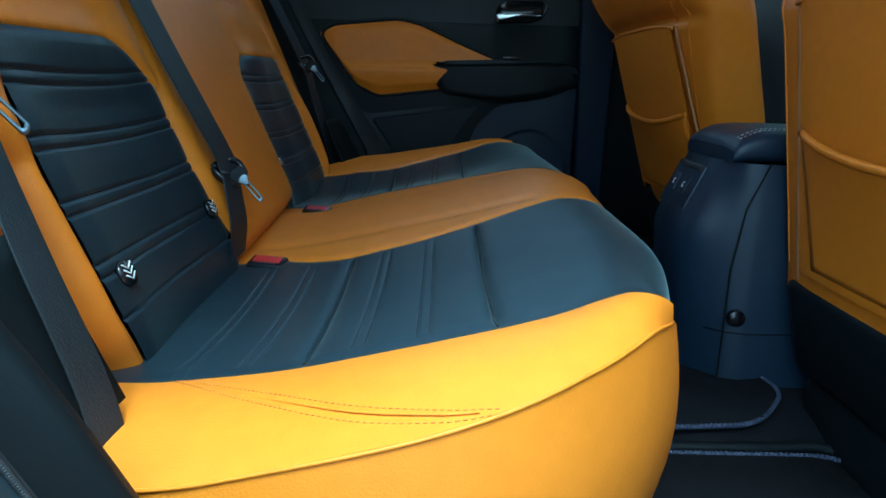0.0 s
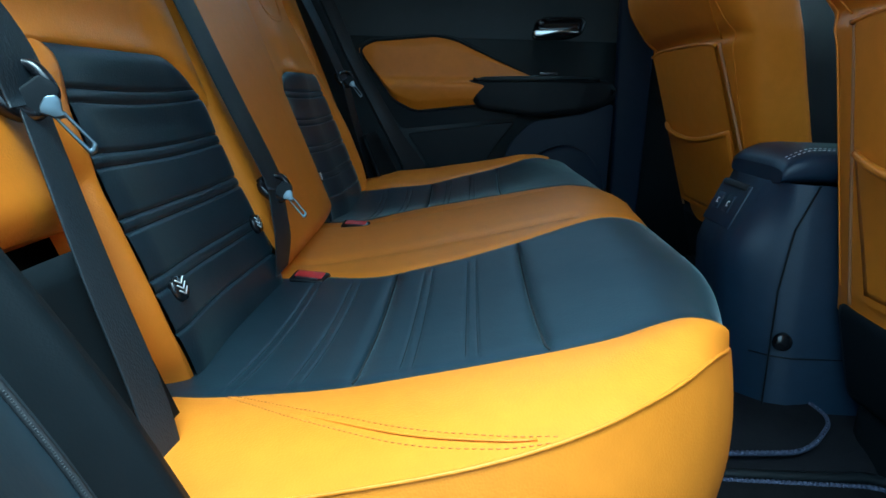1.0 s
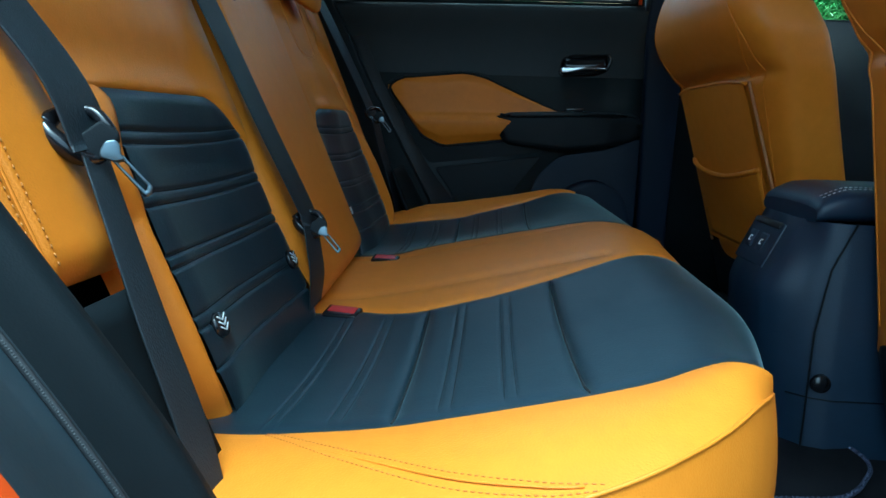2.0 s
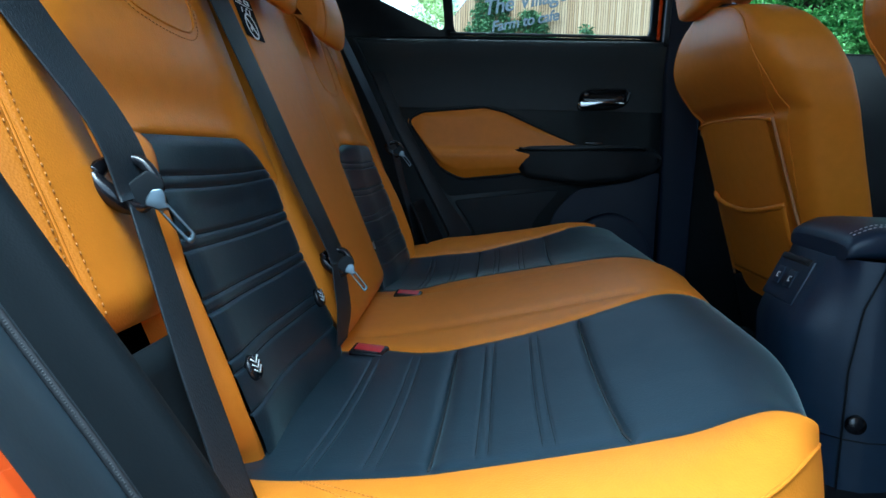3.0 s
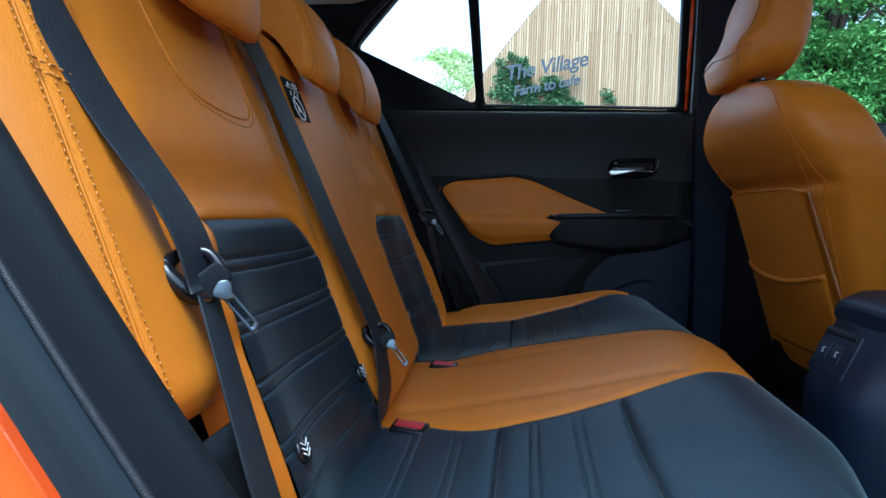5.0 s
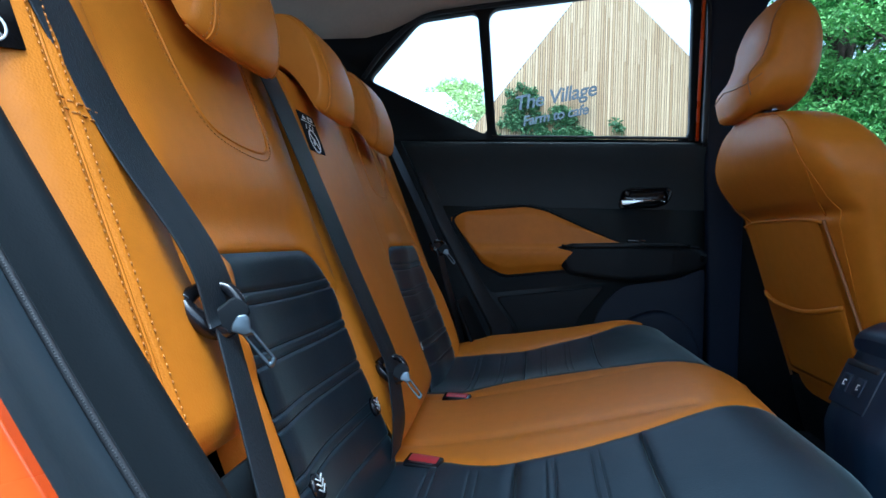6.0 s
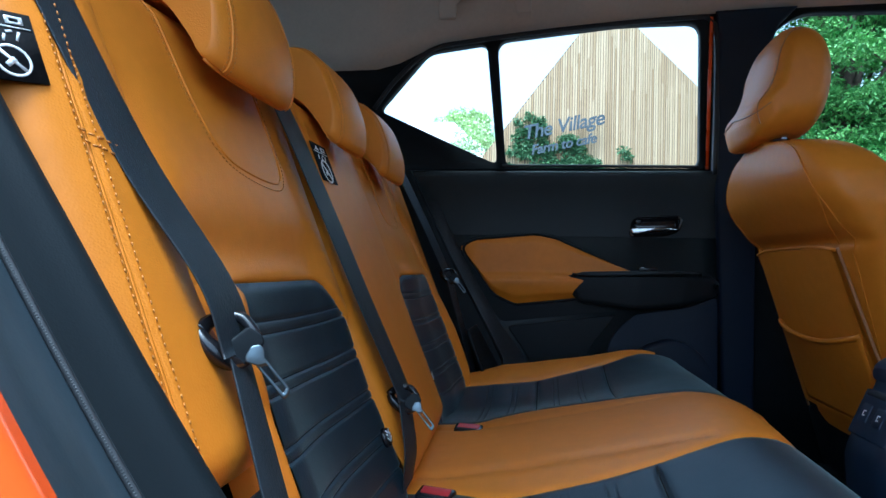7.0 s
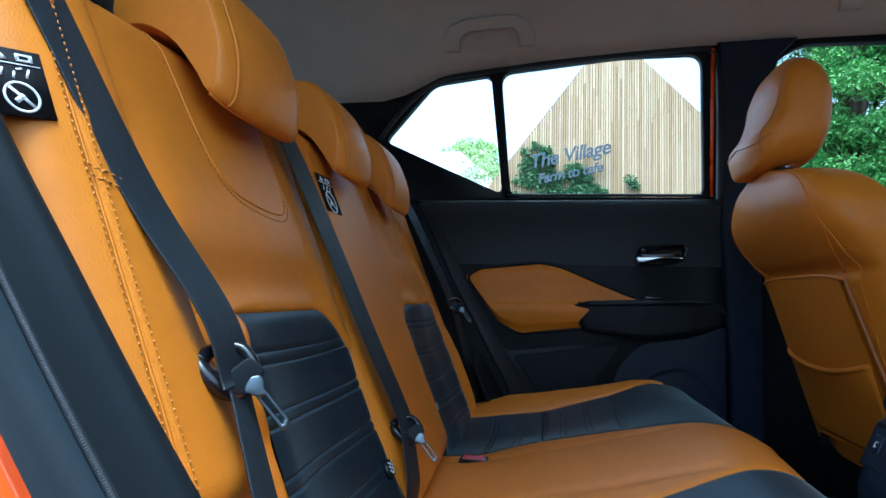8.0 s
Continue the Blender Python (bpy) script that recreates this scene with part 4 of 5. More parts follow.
def front_headrest(yc):
    h = thing("front_headrest", (0.66, yc, 0.80), "orange leather front headrest on a black stem", "headrest", group="front headrests")
    c = (0.655, yc, 0.901)
    ks = [14 * k / 56 for k in range(56)]
    ss = [-1, -0.995, -0.98, -0.95, -0.9] + list(np.linspace(-0.82, 0.82, 17)) + [0.9, 0.95, 0.98, 0.995, 1]
    patch("cushion", lambda s, k: head_point(k, s, c, 0.122), ss, ks, ORANGE, h, closed=True, flip=True)
    for sg in (-1, 1):
        e = bmesh.new()
        e.faces.new([e.verts.new(head_point(k, sg, c, 0.122)) for k in ks])
        part("end_panel", e, ORANGE, h)
        tube("seam", [head_point(k, sg * 0.80, c, 0.122, 0.006) for k in np.linspace(8.5, 15.2, 30)], 0.0011, PIPING, h)
    tube("rear_seam", smooth_path([head_point(0.0 + 0.5 * abs(s), s, c, 0.122, 0.006) for s in np.linspace(-0.95, 0.95, 15)], 3), 0.0011, PIPING, h)
    for dy in (-0.06, 0.06):
        tube("post", [Vector((0.650, yc + dy, 0.83)), Vector((0.655, yc + dy, 0.77))], 0.007, CHROME, h)
        part("collar", rounded_box((0.03, 0.034, 0.016), 0.005, 2, pose(0.645, yc + dy, 0.794)), GLOSS, h)
    return h


front_seat(0.36, 1)
front_seat(-0.35, -1)
front_headrest(0.36)
front_headrest(-0.35)

# ---- centre console ----
con = thing("centre_console", (0.8, 0, 0), "black centre console with a stitched armrest lid and rear sockets", "console")


def con_body(u, v):
    z = 0.10 + 0.318 * u
    x0 = soft_interp(z, [0.03, 0.20, 0.315, 0.330, 0.415, 0.44], [0.675, 0.662, 0.652, 0.655, 0.692, 0.698], 0.006)
    hw = 0.085 + 0.012 * (1 - u)
    # v runs along one side, the rear face and the other side
    pts = [(0.98, -hw - 0.012), (0.735, -hw - 0.010), (0.712, -hw), (x0 + 0.012, -0.062), (x0, -0.046), (x0, 0.060), (x0 + 0.008, 0.070), (0.705, hw), (0.735, hw + 0.010), (0.98, hw + 0.012)]
    k = min(len(pts) - 2, int(v))
    t = v - k
    a, b = pts[k], pts[k + 1]
    return Vector((a[0] + (b[0] - a[0]) * t, a[1] + (b[1] - a[1]) * t, z))


patch("body", con_body, list(np.linspace(0, 1, 20)), [k / 3 for k in range(28)], CONSOLE, con)
part("console_core", rounded_box((0.28, 0.12, 0.33), 0.01, 2, pose(0.86, 0, 0.25)), PLASTIC, con)


def lid_point(u, v):
    w = v
    ca, sa = math.cos(w), math.sin(w)
    e = 0.55
    rise = min(1, u / 0.12) ** 0.5
    x = 0.697 + 0.30 * u
    hw = 0.088 * (0.90 + 0.10 * rise)
    hz = 0.024
    zc = 0.439 - 0.014 * (1 - rise)
    return Vector((x, hw * math.copysign(abs(ca) ** e, ca), zc + hz * (0.45 + 0.55 * rise) * math.copysign(abs(sa) ** e, sa)))


patch("lid", lid_point, [0, 0.008, 0.02, 0.04, 0.07] + list(np.linspace(0.1, 1, 14)), [2 * math.pi * k / 40 for k in range(40)], CONSOLE, con, "padded black leather lid", closed=True, flip=True)
lc = bmesh.new()
lc.faces.new([lc.verts.new(lid_point(0, 2 * math.pi * k / 40)) for k in range(40)])
part("lid_front", lc, CONSOLE, con)
stitches("lid_stitching", [[lid_point(u, radians(180 + a)) + Vector((0, -0.0004, 0.0006)) for u in np.linspace(0.03, 1, 24)] for a in (-48, -58)], THREAD_G, con, 0.006, 0.4, 0.0007, "grey twin stitching")
bez = part("socket_bezel", rounded_box((0.006, 0.096, 0.066), 0.0025, 3, pose(0.6755, 0.022, 0.374, 0, 23)), CONSOLE, con, "black socket panel")
part("vent_slot", rounded_box((0.006, 0.080, 0.010), 0.003, 2, pose(0.6845, 0.022, 0.4015, 0, 23)), RUBBER, bez)
for y in (0.046, 0.010):
    so = part("usb_socket", rounded_box((0.004, 0.022, 0.026), 0.002, 2, pose(0.6730, y, 0.375, 0, 23)), CONSOLE, bez)
    part("usb_symbol", rounded_box((0.0012, 0.0016, 0.009), 0.0004, 1, pose(0.6708, y + 0.002, 0.375, 0, 23)), WHITE, so)
    part("usb_symbol", rounded_box((0.0012, 0.006, 0.0018), 0.0004, 1, pose(0.6720, y - 0.001, 0.3785, 0, 23)), WHITE, so)
    part("usb_symbol", rounded_box((0.0012, 0.005, 0.0018), 0.0004, 1, pose(0.6696, y - 0.0005, 0.3725, 0, 23)), WHITE, so)
tube("side_seam", [(0.737, -0.099, 0.42), (0.716, -0.095, 0.36), (0.706, -0.097, 0.28), (0.708, -0.100, 0.12), (0.712, -0.101, 0.03)], 0.0012, PLASTIC, con)
tube("base_seam", [(0.690, -0.078, 0.19), (0.712, -0.0945, 0.19), (0.735, -0.1045, 0.191), (0.98, -0.107, 0.196)], 0.0011, PLASTIC, con)
pl = bmesh.new()
bmesh.ops.create_cone(pl, segments=28, radius1=0.013, radius2=0.011, depth=0.006, cap_ends=True)
bmesh.ops.transform(pl, matrix=pose(0.722, -0.1005, 0.212, 90), verts=pl.verts)
part("screw_plug", pl, GLOSS, con)


# ---- door opening beside the camera ----
APX = [0.0, 0.20, 0.337, 0.362, 0.41, 0.463, 0.517, 0.576, 0.633, 0.80, 1.16]
AX = [0.34, 0.265, 0.191, 0.179, 0.150, 0.111, 0.072, 0.034, -0.005, -0.10, -0.27]
SECTION = [(-0.10, -0.585), (-0.05, -0.625), (-0.012, -0.648), (0.0, -0.656), (0.004, -0.664), (-0.002, -0.676), (-0.006, -0.690)]
FLANGE = [(-0.006, -0.690), (-0.004, -0.704), (0.002, -0.718), (0.009, -0.730), (0.014, -0.740)]
BODY = [(0.014, -0.740), (0.018, -0.748), (0.015, -0.760), (-0.004, -0.778), (-0.03, -0.795), (-0.10, -0.812), (-0.25, -0.825), (-0.6, -0.83)]
opening = thing("door_opening", (0.1, -0.69, 0.0), "rear door opening with dark trim, rubber seal and orange painted edge", "door frame", kind="structure")


def swept(section):
    def f(u, v):
        k = min(len(section) - 2, int(v))
        t = v - k
        return Vector((soft_interp(u, APX, AX, 0.03) + section[k][0] + (section[k + 1][0] - section[k][0]) * t, section[k][1] + (section[k + 1][1] - section[k][1]) * t, u))
    return f


ZO = list(np.linspace(0.0, 1.15, 70))
for nm, sec, mat, lb in (("pillar_lining", SECTION, PLASTIC_SOFT, "dark grained pillar lining"), ("flange", FLANGE, SILLGREY, "grey satin door flange"), ("body_panel", BODY, PAINT, "glossy orange painted body panel")):
    n = len(sec)
    patch(nm, swept(sec), ZO, [k / 3 for k in range(3 * (n - 1) + 1)], mat, opening, lb)
seal_line = [swept(FLANGE)(z, 0.25) + Vector((0.002, -0.002, 0)) for z in np.linspace(0.02, 1.13, 160)]
tube("door_seal", seal_line, 0.0017, RUBBER, opening, "ribbed black rubber seal")
ribs_v, ribs_f = [], []
for a, b in zip(resample(seal_line, 0.0012), resample(seal_line, 0.0012)[1:]):
    tube_data([a, b.lerp(a, 0.5)], 0.00178, 6, ribs_v, ribs_f)
tagged(link_mesh("seal_ribs", ribs_v, ribs_f, RUBBER, opening), kind="stuff")


# ---- seat belts ----
def ribbon(name, pts, wides, width, mat, parent, n=8):
    path = smooth_path(pts, n)
    ws = smooth_path(wides, n)
    verts, faces = [], []
    for i, (p, w) in enumerate(zip(path, ws)):
        d = (path[min(i + 1, len(path) - 1)] - path[max(i - 1, 0)]).normalized()
        w = (w - d * w.dot(d)).normalized()
        nn = d.cross(w).normalized() * 0.0008
        wd = width(i / (len(path) - 1)) if callable(width) else width
        for a in (-1, -0.98, -0.94, -0.30, -0.27, 0.27, 0.30, 0.94, 0.98, 1):
            g = 1.0 if abs(a) in (0.94, 0.30, 0.27) else 0.8
            verts.append(p + w * wd / 2 * a + nn * (g if abs(a) < 1 else 0))
        for a in (0.97, 0, -0.97):
            verts.append(p + w * wd / 2 * a - nn)
    m = 13
    for i in range(len(path) - 1):
        for j in range(m):
            k = (j + 1) % m
            faces.append((i * m + j, i * m + k, (i + 1) * m + k, (i + 1) * m + j))
    faces.append(tuple(range(m)))
    faces.append(tuple((len(path) - 1) * m + j for j in range(m))[::-1])
    return link_mesh(name, verts, faces, mat, parent)


def tongue(belt, at, face, size=1.0):
    """The latch seen flat along face: a moulded loop for the webbing, a grip block and a steel plate with a long hole."""
    n = Vector(face).normalized()
    u = Vector((0, 0, 1)).cross(n).normalized()
    v = u.cross(n)
    o = Vector(at)
    mm = 0.001 * size

    def place(a, b, d):
        return o + u * (a * mm) + v * (b * mm) + n * (d * mm)
    loop = [(-18, -6, 0), (-14, 1, 3), (-7, 7, 4), (0, 12, 3), (7, 13, 1), (13, 9, 0), (17.5, 2, -1), (15, -6, -2), (9, -14, -6), (2, -16, -9), (-7, -15, -9), (-14, -11, -5)]
    path = smooth_path([place(*q) for q in loop + loop[:1]], 6)
    hs = tube("latch_housing", path, lambda s: mm * (3.9 + 2.6 * math.exp(-((s - 0.17) / 0.17) ** 2) + 1.8 * math.exp(-((s - 1.0) / 0.12) ** 2)), GLOSS, belt, "black moulded latch housing", sides=14)
    block = ring_round([(-3, 2), (11.5, -9.5), (20, -4), (22, 1), (19, 5), (15, 11), (9.5, 15.5), (4.5, 12)], 2.5)
    part("latch_grip", plate(block, place, 5.5, 1.8, segs=3), PLASTIC, hs, "dark grey grip block")
    neck = ring_round([(10, 9), (13.5, 3), (19, 2), (21.5, 5), (22, 12), (25, 15.5), (17, 15.5), (15, 14.5), (10, 13)], 1.8)
    part("latch_collar", plate(neck, lambda a, b, d: place(a, b, d + 3.0), 3.4, 0.9), STEEL, hs, "steel latch shoulder")
    pl = ring_round([(15, 13), (22, 10.5), (38.5, 31), (37.5, 35.5), (34, 37.5)], 1.6)
    hole = ring_round([(19.8, 16.5), (22.6, 14.8), (35.2, 30.3), (34.2, 33.4)], 0.8)
    part("latch_plate", plate(pl, lambda a, b, d: place(a, b, d + 2.5), 2.4, 0.5, holes=[hole], segs=1), STEEL, hs, "bright steel latch plate")
    return hs


nb = thing("seat_belt", (0.15, -0.57, 0.28), "black webbing seat belt with steel latch hanging by the bolster", "seat belt", group="rear seat belts")
ribbon("webbing", [(-0.170, -0.646, 0.98), (-0.117, -0.610, 0.855), (-0.066, -0.582, 0.745), (-0.016, -0.548, 0.627), (0.030, -0.527, 0.549), (0.047, -0.522, 0.503)], [(-0.1, 0.9, 0.4), (-0.1, 0.9, 0.4), (-0.15, 0.85, 0.4), (-0.1, 0.9, 0.3), (0, 1, 0.05), (0, 1, 0.1)], lambda s: 0.038 + 0.004 * s ** 3, WEB, nb)
ribbon("lower_webbing", [(0.041, -0.518, 0.508), (0.054, -0.527, 0.484), (0.088, -0.544, 0.406), (0.120, -0.556, 0.328), (0.140, -0.575, 0.270)], [(0, 1, -0.05), (0.03, 1, -0.1), (0.2, 0.9, -0.2), (0.35, 0.9, -0.3), (0.4, 0.9, -0.3)], 0.025, WEB, nb)
tongue(nb, (0.041, -0.527, 0.510), (0.49, -0.867, 0.09), 1.0)

mb = thing("seat_belt", (0.09, -0.18, 0.33), "black webbing centre seat belt lying down the backrest with its latch", "seat belt", group="rear seat belts")
ribbon("webbing", [(-0.125, -0.225, 0.82), (-0.075, -0.210, 0.750), (-0.022, -0.185, 0.628), (0.022, -0.172, 0.525), (0.066, -0.158, 0.424), (0.077, -0.162, 0.398)], [(-0.05, 1, 0.15)] * 6, 0.056, WEB, mb)
ribbon("lower_webbing", [(0.074, -0.155, 0.400), (0.082, -0.172, 0.375), (0.088, -0.180, 0.345), (0.085, -0.178, 0.305)], [(0, 1, -0.1), (0.1, 1, -0.2), (0.1, 1, -0.2), (0, 1, -0.1)], 0.046, WEB, mb)
tongue(mb, (0.074, -0.160, 0.400), (0.24, -0.95, 0.20), 0.95)

fb = thing("seat_belt", (0.05, 0.60, 0.33), "black webbing seat belt with a steel latch hanging beside the door", "seat belt", group="rear seat belts")
ribbon("webbing", [(-0.15, 0.47, 0.87), (-0.098, 0.505, 0.776), (-0.060, 0.550, 0.690), (-0.024, 0.590, 0.604), (0.006, 0.605, 0.535)], [(0.1, 1, 0.3)] * 5, 0.046, WEB, fb)
ribbon("lower_webbing", [(0.010, 0.600, 0.530), (0.030, 0.575, 0.470), (0.060, 0.560, 0.380), (0.080, 0.56, 0.300)], [(0.1, 1, 0.1)] * 4, 0.046, WEB, fb)
tongue(fb, (0.010, 0.590, 0.537), (0.17, -0.98, 0.02), 1.05)


def buckle(x, y, z, turn):
    b = thing("seat_belt_buckle", (x, y, z - 0.04), "black seat belt buckle with red button sunk in the cushion", "buckle", group="belt buckles")
    m = pose(x, y, z, 0, -14, turn) @ Matrix.Diagonal((0.70, 0.78, 0.74, 1))
    shell = rounded_box((0.034, 0.058, 0.05), 0.006, 3, m @ pose(0, 0, -0.016))
    body = part("shell", shell, GLOSS, b)
    part("release_button", rounded_box((0.020, 0.045, 0.006), 0.002, 3, m @ pose(0.002, 0, 0.0072)), RED, body, "red release button")
    part("latch_slot", rounded_box((0.004, 0.036, 0.003), 0.001, 1, m @ pose(-0.0115, 0, 0.0095)), RUBBER, body)
    return b


buckle(0.118, -0.176, 0.294, 78)
buckle(0.120, 0.118, 0.297, 82)


def anchor_tag(y, z):
    """Round child-seat anchor marker: a raised disc with a pale chevron mark."""
    o = back_point(y, z, "insert", 0.002)
    d = thing("anchor_tag", o, "round black child seat anchor tag with pale mark on the backrest", "tag", group="anchor tags")
    bm = bmesh.new()
    bmesh.ops.create_cone(bm, segments=32, radius1=0.0115, radius2=0.010, depth=0.005, cap_ends=True)
    bmesh.ops.transform(bm, matrix=Matrix.Translation(o) @ Vector((0, 0, 1)).rotation_difference(BN).to_matrix().to_4x4(), verts=bm.verts)
    part("disc", bm, GLOSS, d)
    up = Vector((-0.41, 0, 1)).normalized()
    side = Vector((0, 1, 0))
    for sh in (0.0045, 0.0, -0.0045):
        pts = [o + BN * 0.0032 + side * a + up * (sh + abs(a) * 0.7 - 0.001) for a in (-0.0065, 0, 0.0065)]
        tube("mark", pts, 0.0007, WHITE, d, sides=6)
    return d


anchor_tag(-0.414, 0.357)
anchor_tag(-0.198, 0.366)
anchor_tag(0.198, 0.366)


def warning_label(o, u, v, n, w, h, name="warning_label"):
    """Black cloth tag: symbols in white, nothing that can be read."""
    o, u, v, n = Vector(o), Vector(u).normalized(), Vector(v).normalized(), Vector(n).normalized()
    place = lambda a, b, d: o + u * a + v * b + n * (d + 0.004 * (1 - (2 * a / w) ** 2) * 0)
    t = thing(name, o, "small black cloth warning tag with white symbols sewn to the seat", "label", group="warning tags")
    part("cloth", plate([(-w / 2, -h / 2), (w / 2, -h / 2), (w / 2, h / 2), (-w / 2, h / 2)], place, 0.0012), LABELBLACK, t)
    r = w * 0.30
    disc = lambda q: [(q * math.cos(a), -h * 0.22 + q * math.sin(a)) for a in np.linspace(0, 2 * math.pi, 28, endpoint=False)]

    def bar(nm, x0, y0, x1, y1, th):
        d = Vector((x1 - x0, y1 - y0, 0)).normalized() * th / 2
        part(nm, plate([(x0 - d.y, y0 + d.x), (x0 + d.y, y0 - d.x), (x1 + d.y, y1 - d.x), (x1 - d.y, y1 + d.x)], place, 0.0016), WHITE, t)
    part("ban_circle", plate(disc(r), place, 0.0016, holes=[disc(r * 0.85)]), WHITE, t)
    k = r * 0.62
    bar("ban_bar", -k, -h * 0.22 + k, k, -h * 0.22 - k, w * 0.055)
    bar("ban_shape", -k * 0.6, -h * 0.22 - k * 0.5, k * 0.2, -h * 0.22 + k * 0.2, w * 0.09)
    for x0, y0, dx, dy in ((-0.26, 0.13, 0.06, 0.12), (-0.06, 0.10, 0.04, 0.10), (0.16, 0.14, 0.07, 0.13), (0.02, 0.20, 0.10, 0.02)):
        bar("mark", w * x0, h * (y0 - dy / 2), w * (x0 + dx), h * (y0 + dy / 2), w * 0.04)
    bar("rule", -w * 0.44, h * 0.27, w * 0.44, h * 0.27, w * 0.02)
    part("triangle", plate([(-w * 0.32, h * 0.32), (-w * 0.08, h * 0.32), (-w * 0.20, h * 0.43)], place, 0.0018), WHITE, t)
    part("booklet", plate([(w * 0.06, h * 0.32), (w * 0.34, h * 0.32), (w * 0.34, h * 0.43), (w * 0.06, h * 0.43)], place, 0.0018, holes=[[(w * 0.12, h * 0.345), (w * 0.28, h * 0.345), (w * 0.28, h * 0.405), (w * 0.12, h * 0.405)]]), WHITE, t)
    return t


warning_label(back_point(-0.084, 0.693, "centre", 0.001), (0, 1, 0), (-0.41, 0.0, 1), BN, 0.058, 0.052 * 1.08)
warning_label(bolster_point(0.446, radians(138), -1, 0.003), (0.30, 0.86, 0.12), (-0.40, 0.0, 1), (0.85, -0.40, 0.35), 0.032, 0.042)


# ---- outside ----
g = bmesh.new()
bmesh.ops.create_grid(g, x_segments=20, y_segments=20, size=600)
bmesh.ops.translate(g, verts=g.verts, vec=(0, 0, -0.5))
tagged(part("ground", g, GROUND), "dark ground round the parked car", "ground", kind="structure")


def leaves(name, centres, count, size, mat, parent, seed):
    rnd = random.Random(seed)
    verts, faces = [], []
    for c, r in centres:
        for _ in range(count):
            d = Vector((rnd.gauss(0, 1), rnd.gauss(0, 1), rnd.gauss(0, 0.8))).normalized() * (rnd.random() ** 0.45)
            p = Vector(c) + Vector((d.x * r[0], d.y * r[1], d.z * r[2]))
            q = Euler((rnd.uniform(-1, 1), rnd.uniform(-1, 1), rnd.uniform(0, 6.3))).to_matrix()
            s = size * rnd.uniform(0.6, 1.4)
            b = len(verts)
            for a in ((-1, 0, 0), (0, -0.38, 0.1), (1, 0, -0.15), (0, 0.38, 0.1)):
                verts.append(p + q @ (Vector(a) * s))
            faces.append((b, b + 1, b + 2, b + 3))
    ob = link_mesh(name, verts, faces, mat, parent, smooth=False)
    return ob


def tree(x, y, h, r, mat, seed, size=0.10, clumps=26, count=420, low=0.25):
    rnd = random.Random(seed)
    t = thing("tree", (x, y, -0.5), "broad green leafy tree behind the car", "tree", group="trees")
    tube("trunk", smooth_path([(x, y, -0.55), (x + 0.05, y, h * 0.25), (x - 0.06, y + 0.1, h * 0.55), (x + 0.05, y, h * 0.85)]), lambda s: 0.16 * (1 - s) + 0.03, BARK, t)
    cs = []
    for i in range(clumps):
        a, k = rnd.uniform(0, 6.28), rnd.uniform(low, 1.0)
        rr = r * math.sin(math.pi * (0.12 + 0.8 * (k - low) / (1.001 - low))) * rnd.uniform(0.3, 1)
        c = Vector((x + rr * math.cos(a), y + rr * math.sin(a), h * k))
        cs.append((c, (r * rnd.uniform(0.22, 0.4), r * rnd.uniform(0.22, 0.4), r * rnd.uniform(0.14, 0.26))))
        if i % 3 == 0:
            tube("limb", smooth_path([(x, y, h * k * 0.6), tuple((c + Vector((x, y, h * k * 0.7))) / 2), tuple(c)]), lambda s: 0.05 * (1 - s) + 0.012, BARK, t)
    leaves("crown", cs, count, size, mat, t, seed + 1)
    return t


for i, (x, y, h, r) in enumerate([(4.75, 9.6, 6.6, 1.5), (6.3, 9.2, 6.8, 1.8), (5.5, 11.2, 7.4, 1.6), (7.8, 10.4, 7.2, 2.0), (9.8, 10.0, 7.5, 2.2)]):
    tree(x, y, h, r, LEAF, 40 + i, 0.042, 64, 1400, 0.10)
# two distant trees with the glare put into their leaf colour
tree(5.6, 19.5, 6.7, 1.5, LEAF_GLARE, 71, 0.11, 14, 300)
tree(-4.0, 31.0, 8.2, 2.6, LEAF_GLARE, 72, 0.12, 60, 700, 0.08)


def hedge(x, y, w, h, mat, seed, label):
    b = thing("shrub", (x, y, -0.5), label, "shrub", group="shrubs")
    rnd = random.Random(seed)
    cs = [((x + rnd.uniform(-w, w), y + rnd.uniform(-0.3, 0.3), -0.4 + h * rnd.uniform(0.1, 0.95)), (w * 0.4, 0.4, h * 0.18)) for _ in range(20)]
    leaves("foliage", cs, 600, 0.05, mat, b, seed)
    for k in range(4):
        tube("stem", [Vector((x + 0.3 * (k - 1.5) * w, y, -0.55)), Vector((x + 0.4 * (k - 1.5) * w, y, h * 0.6))], 0.03, BARK, b)
    return b


# strong sun on this shrub is painted in by its bleached leaves
hedge(-1.75, 15.2, 0.9, 4.5, LEAF_GLARE, 81, "shrub beside the barn, leaf colour paled to show glare")

# pale building on the far left of the barn
pb = thing("pale_building", (-7.5, 24.0, -0.5), "pale washed-out building with a low sheet roof", "building")
part("wall", rounded_box((9.0, 4.0, 5.2), 0.05, 1, pose(-8.2, 26.0, 2.1)), PALEROOF, pb, smooth=False)
rf = bmesh.new()
vs = [rf.verts.new(c) for c in ((-13.2, 23.6, 4.6), (-1.6, 23.6, 4.6), (-3.9, 26.2, 6.9), (-13.2, 26.2, 6.9), (-13.2, 23.6, 4.5), (-1.6, 23.6, 4.5), (-3.9, 26.2, 6.8), (-13.2, 26.2, 6.8))]
for q in ((0, 1, 2, 3), (7, 6, 5, 4), (0, 4, 5, 1), (1, 5, 6, 2), (2, 6, 7, 3), (3, 7, 4, 0)):
    rf.faces.new([vs[k] for k in q])
part("roof", rf, PALEROOF, pb, smooth=False)

# the boarded barn gable
APEX, LSL, RSL = (1.525, 6.95), 1.30, 1.045
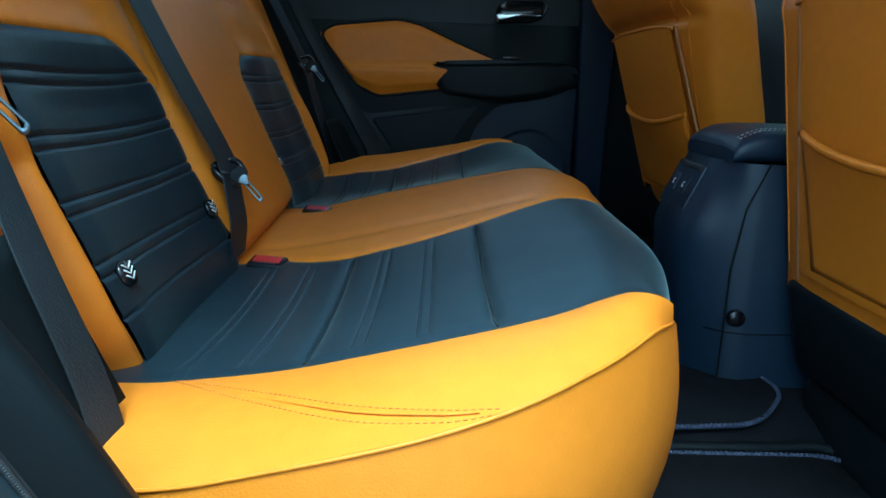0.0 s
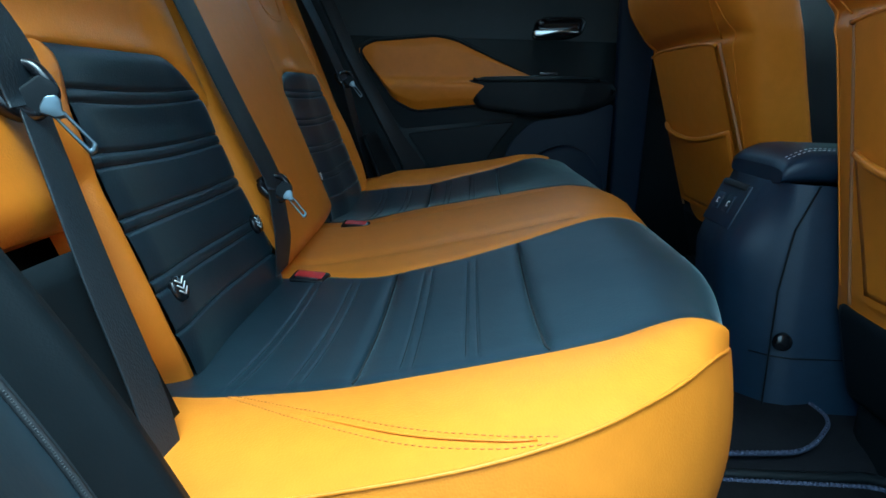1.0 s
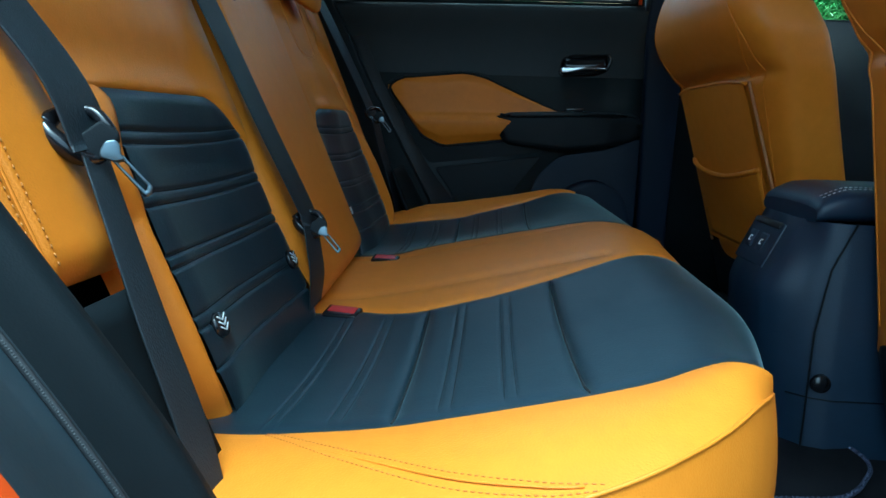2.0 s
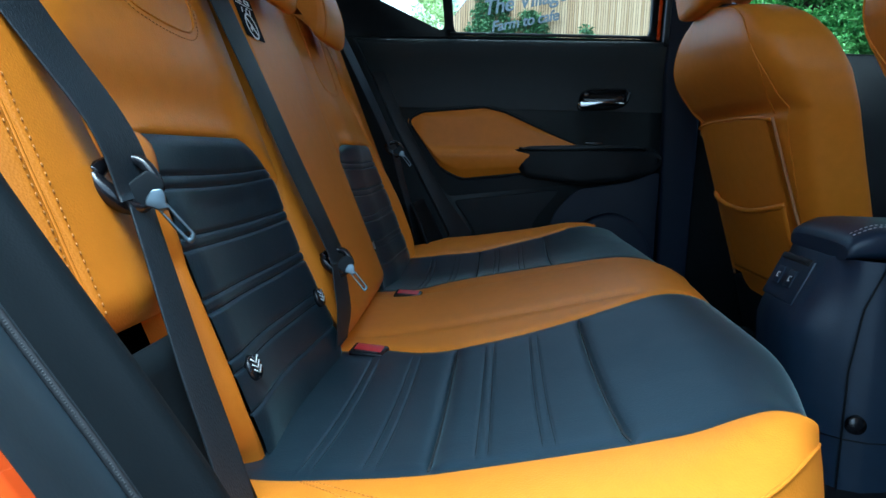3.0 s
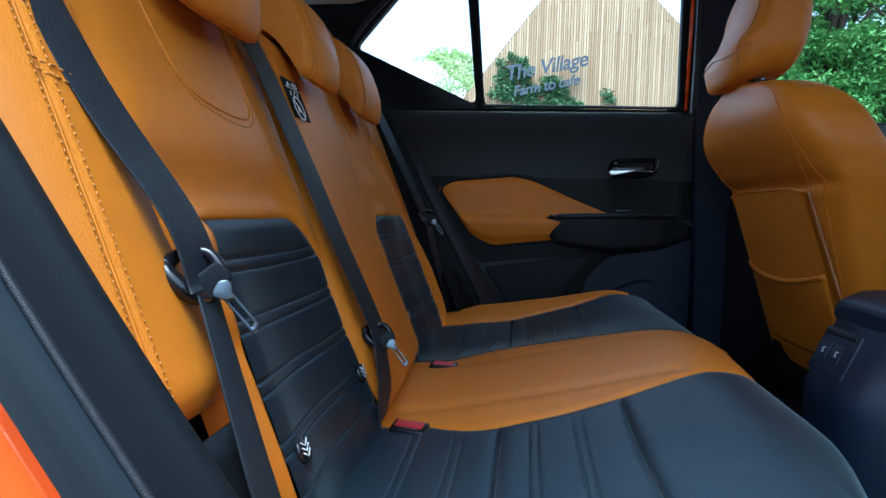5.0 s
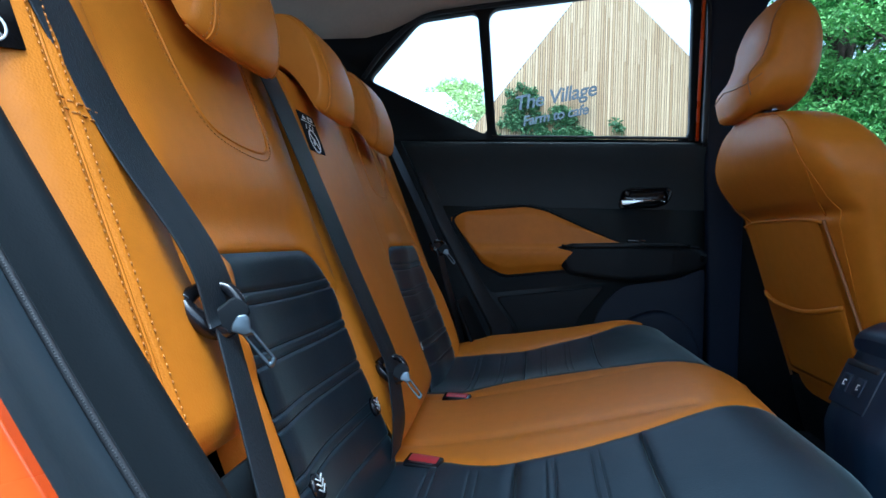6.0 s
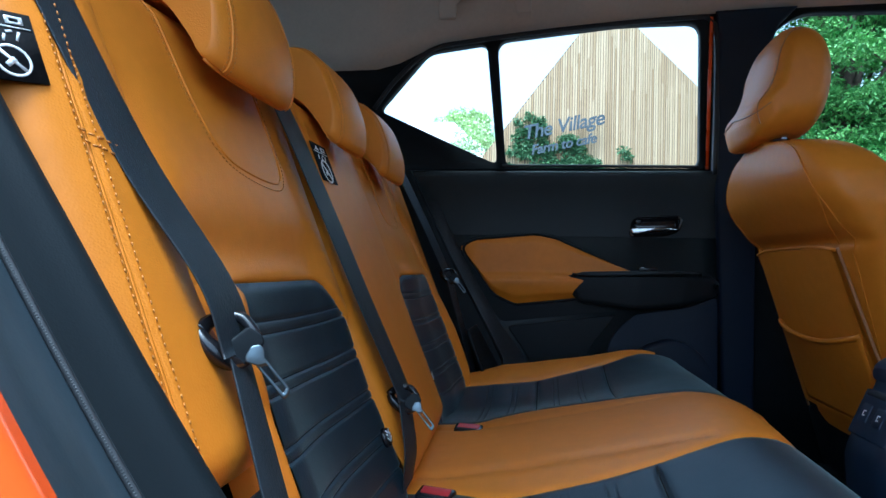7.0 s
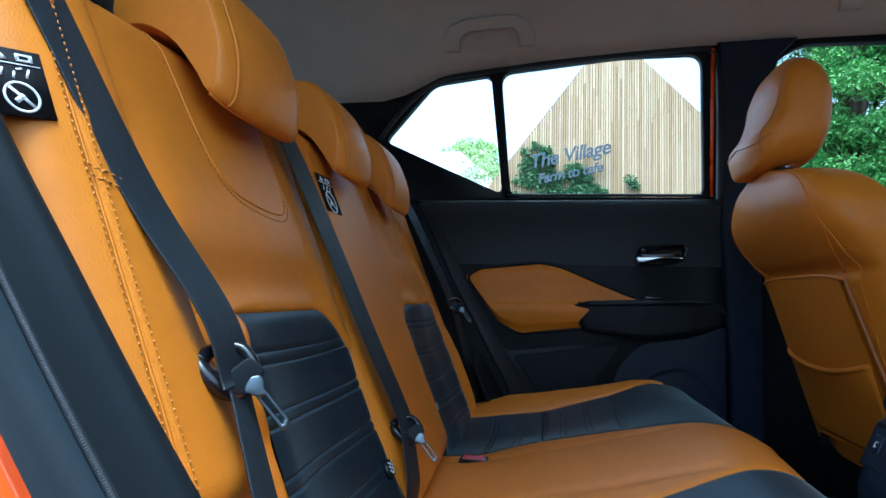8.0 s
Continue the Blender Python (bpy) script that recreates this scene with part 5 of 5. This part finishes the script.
BY = 14.0


def gable_top(x):
    return APEX[1] - (LSL * (APEX[0] - x) if x < APEX[0] else RSL * (x - APEX[0]))


barn = thing("barn", (1.8, BY, -0.5), "tall barn gable clad in weathered upright timber boards", "barn")
part("backing", plate([(-2.6, -0.5), (5.2, -0.5), (5.2, gable_top(5.2) - 0.03), (APEX[0], APEX[1] - 0.03), (-2.6, gable_top(-2.6) - 0.03)], lambda a, b, d: (a, BY + 0.03 + d, b), 0.1), BARK, barn, "dark boarding behind the battens", smooth=False)

def climbing(x, z, w, h, n, seed):
    c = thing("climbing_plant", (x, BY - 0.05, -0.5), "dark green climbing plant growing up the barn boards", "climbing plant", group="climbing plants")
    rnd = random.Random(seed)
    cs = []
    for _ in range(n):
        k = rnd.random() ** 1.3
        cs.append(((x + rnd.uniform(-w, w) * (1 - 0.6 * k), BY - 0.10, z + h * k), (0.16, 0.07, 0.14)))
    leaves("foliage", cs, 70, 0.055, VINE, c, seed)
    for k in range(3):
        tube("vine_stem", smooth_path([(x + 0.2 * (k - 1) * w, BY - 0.06, -0.5), (x + 0.3 * (k - 1) * w, BY - 0.06, z * 0.5), (x + 0.15 * (k - 1) * w, BY - 0.06, z + h * 0.6)]), 0.014, BARK, c)
    return c


climbing(-0.20, 2.4, 0.65, 1.75, 44, 91)
climbing(0.55, 2.3, 0.80, 1.35, 44, 92)
climbing(1.25, 2.3, 0.35, 0.80, 12, 93)
climbing(1.95, 2.4, 0.14, 0.95, 8, 94)

sign = thing("cafe_sign", (0.6, BY - 0.1, 3.6), "slate blue script lettering fixed to the barn boards", "sign")


def lettering(text, x, z, size, tilt, squeeze):
    cu = bpy.data.curves.new("lettering", "FONT")
    cu.body, cu.size, cu.extrude, cu.shear, cu.space_character = text, size, 0.02, 0.28, squeeze
    cu.offset = 0.006
    tmp = bpy.data.objects.new("lettering", cu)
    scene.collection.objects.link(tmp)
    me = bpy.data.meshes.new_from_object(tmp.evaluated_get(bpy.context.evaluated_depsgraph_get()))
    bpy.data.objects.remove(tmp)
    me.transform(pose(x, BY - 0.22, z, 90, -tilt, 0))
    me.materials.clear()
    me.materials.append(SIGNBLUE)
    ob = new("lettering", me)
    ob.parent = sign
    ob.matrix_parent_inverse = Matrix.Translation(-Vector(sign.location))
    return ob


lettering("The Village", -0.36, 3.55, 0.46, 11, 0.93)
lettering("Farm to cafe", -0.16, 3.20, 0.32, 11, 0.93)

# boards, each a piece of its own
rb = random.Random(5)
made = 0
x = -2.5
while x < 5.2:
    w = rb.choice((0.045, 0.055, 0.065))
    top = min(gable_top(x), gable_top(x + w)) - 0.01
    z = -0.5
    near = -0.95 < x < 3.75
    while z < top - 0.05:
        ln = rb.choice((1.9, 2.4, 3.1)) if near else 9.0
        if z < 0.1:
            ln = 3.0 + rb.uniform(-0.4, 0.5)
        e = min(top, z + ln)
        if top - (z + ln) < 0.12:
            e = top
        hgt = e - z - 0.006
        bm = rounded_box((w - 0.012, 0.03, hgt), 0.004, 1)
        ob = part("board", bm, BOARD, barn, smooth=False)
        made += 1
        ob.location = (x + w / 2, BY - 0.005 + rb.uniform(-0.006, 0.006), z + hgt / 2)
        z = e
    x += w
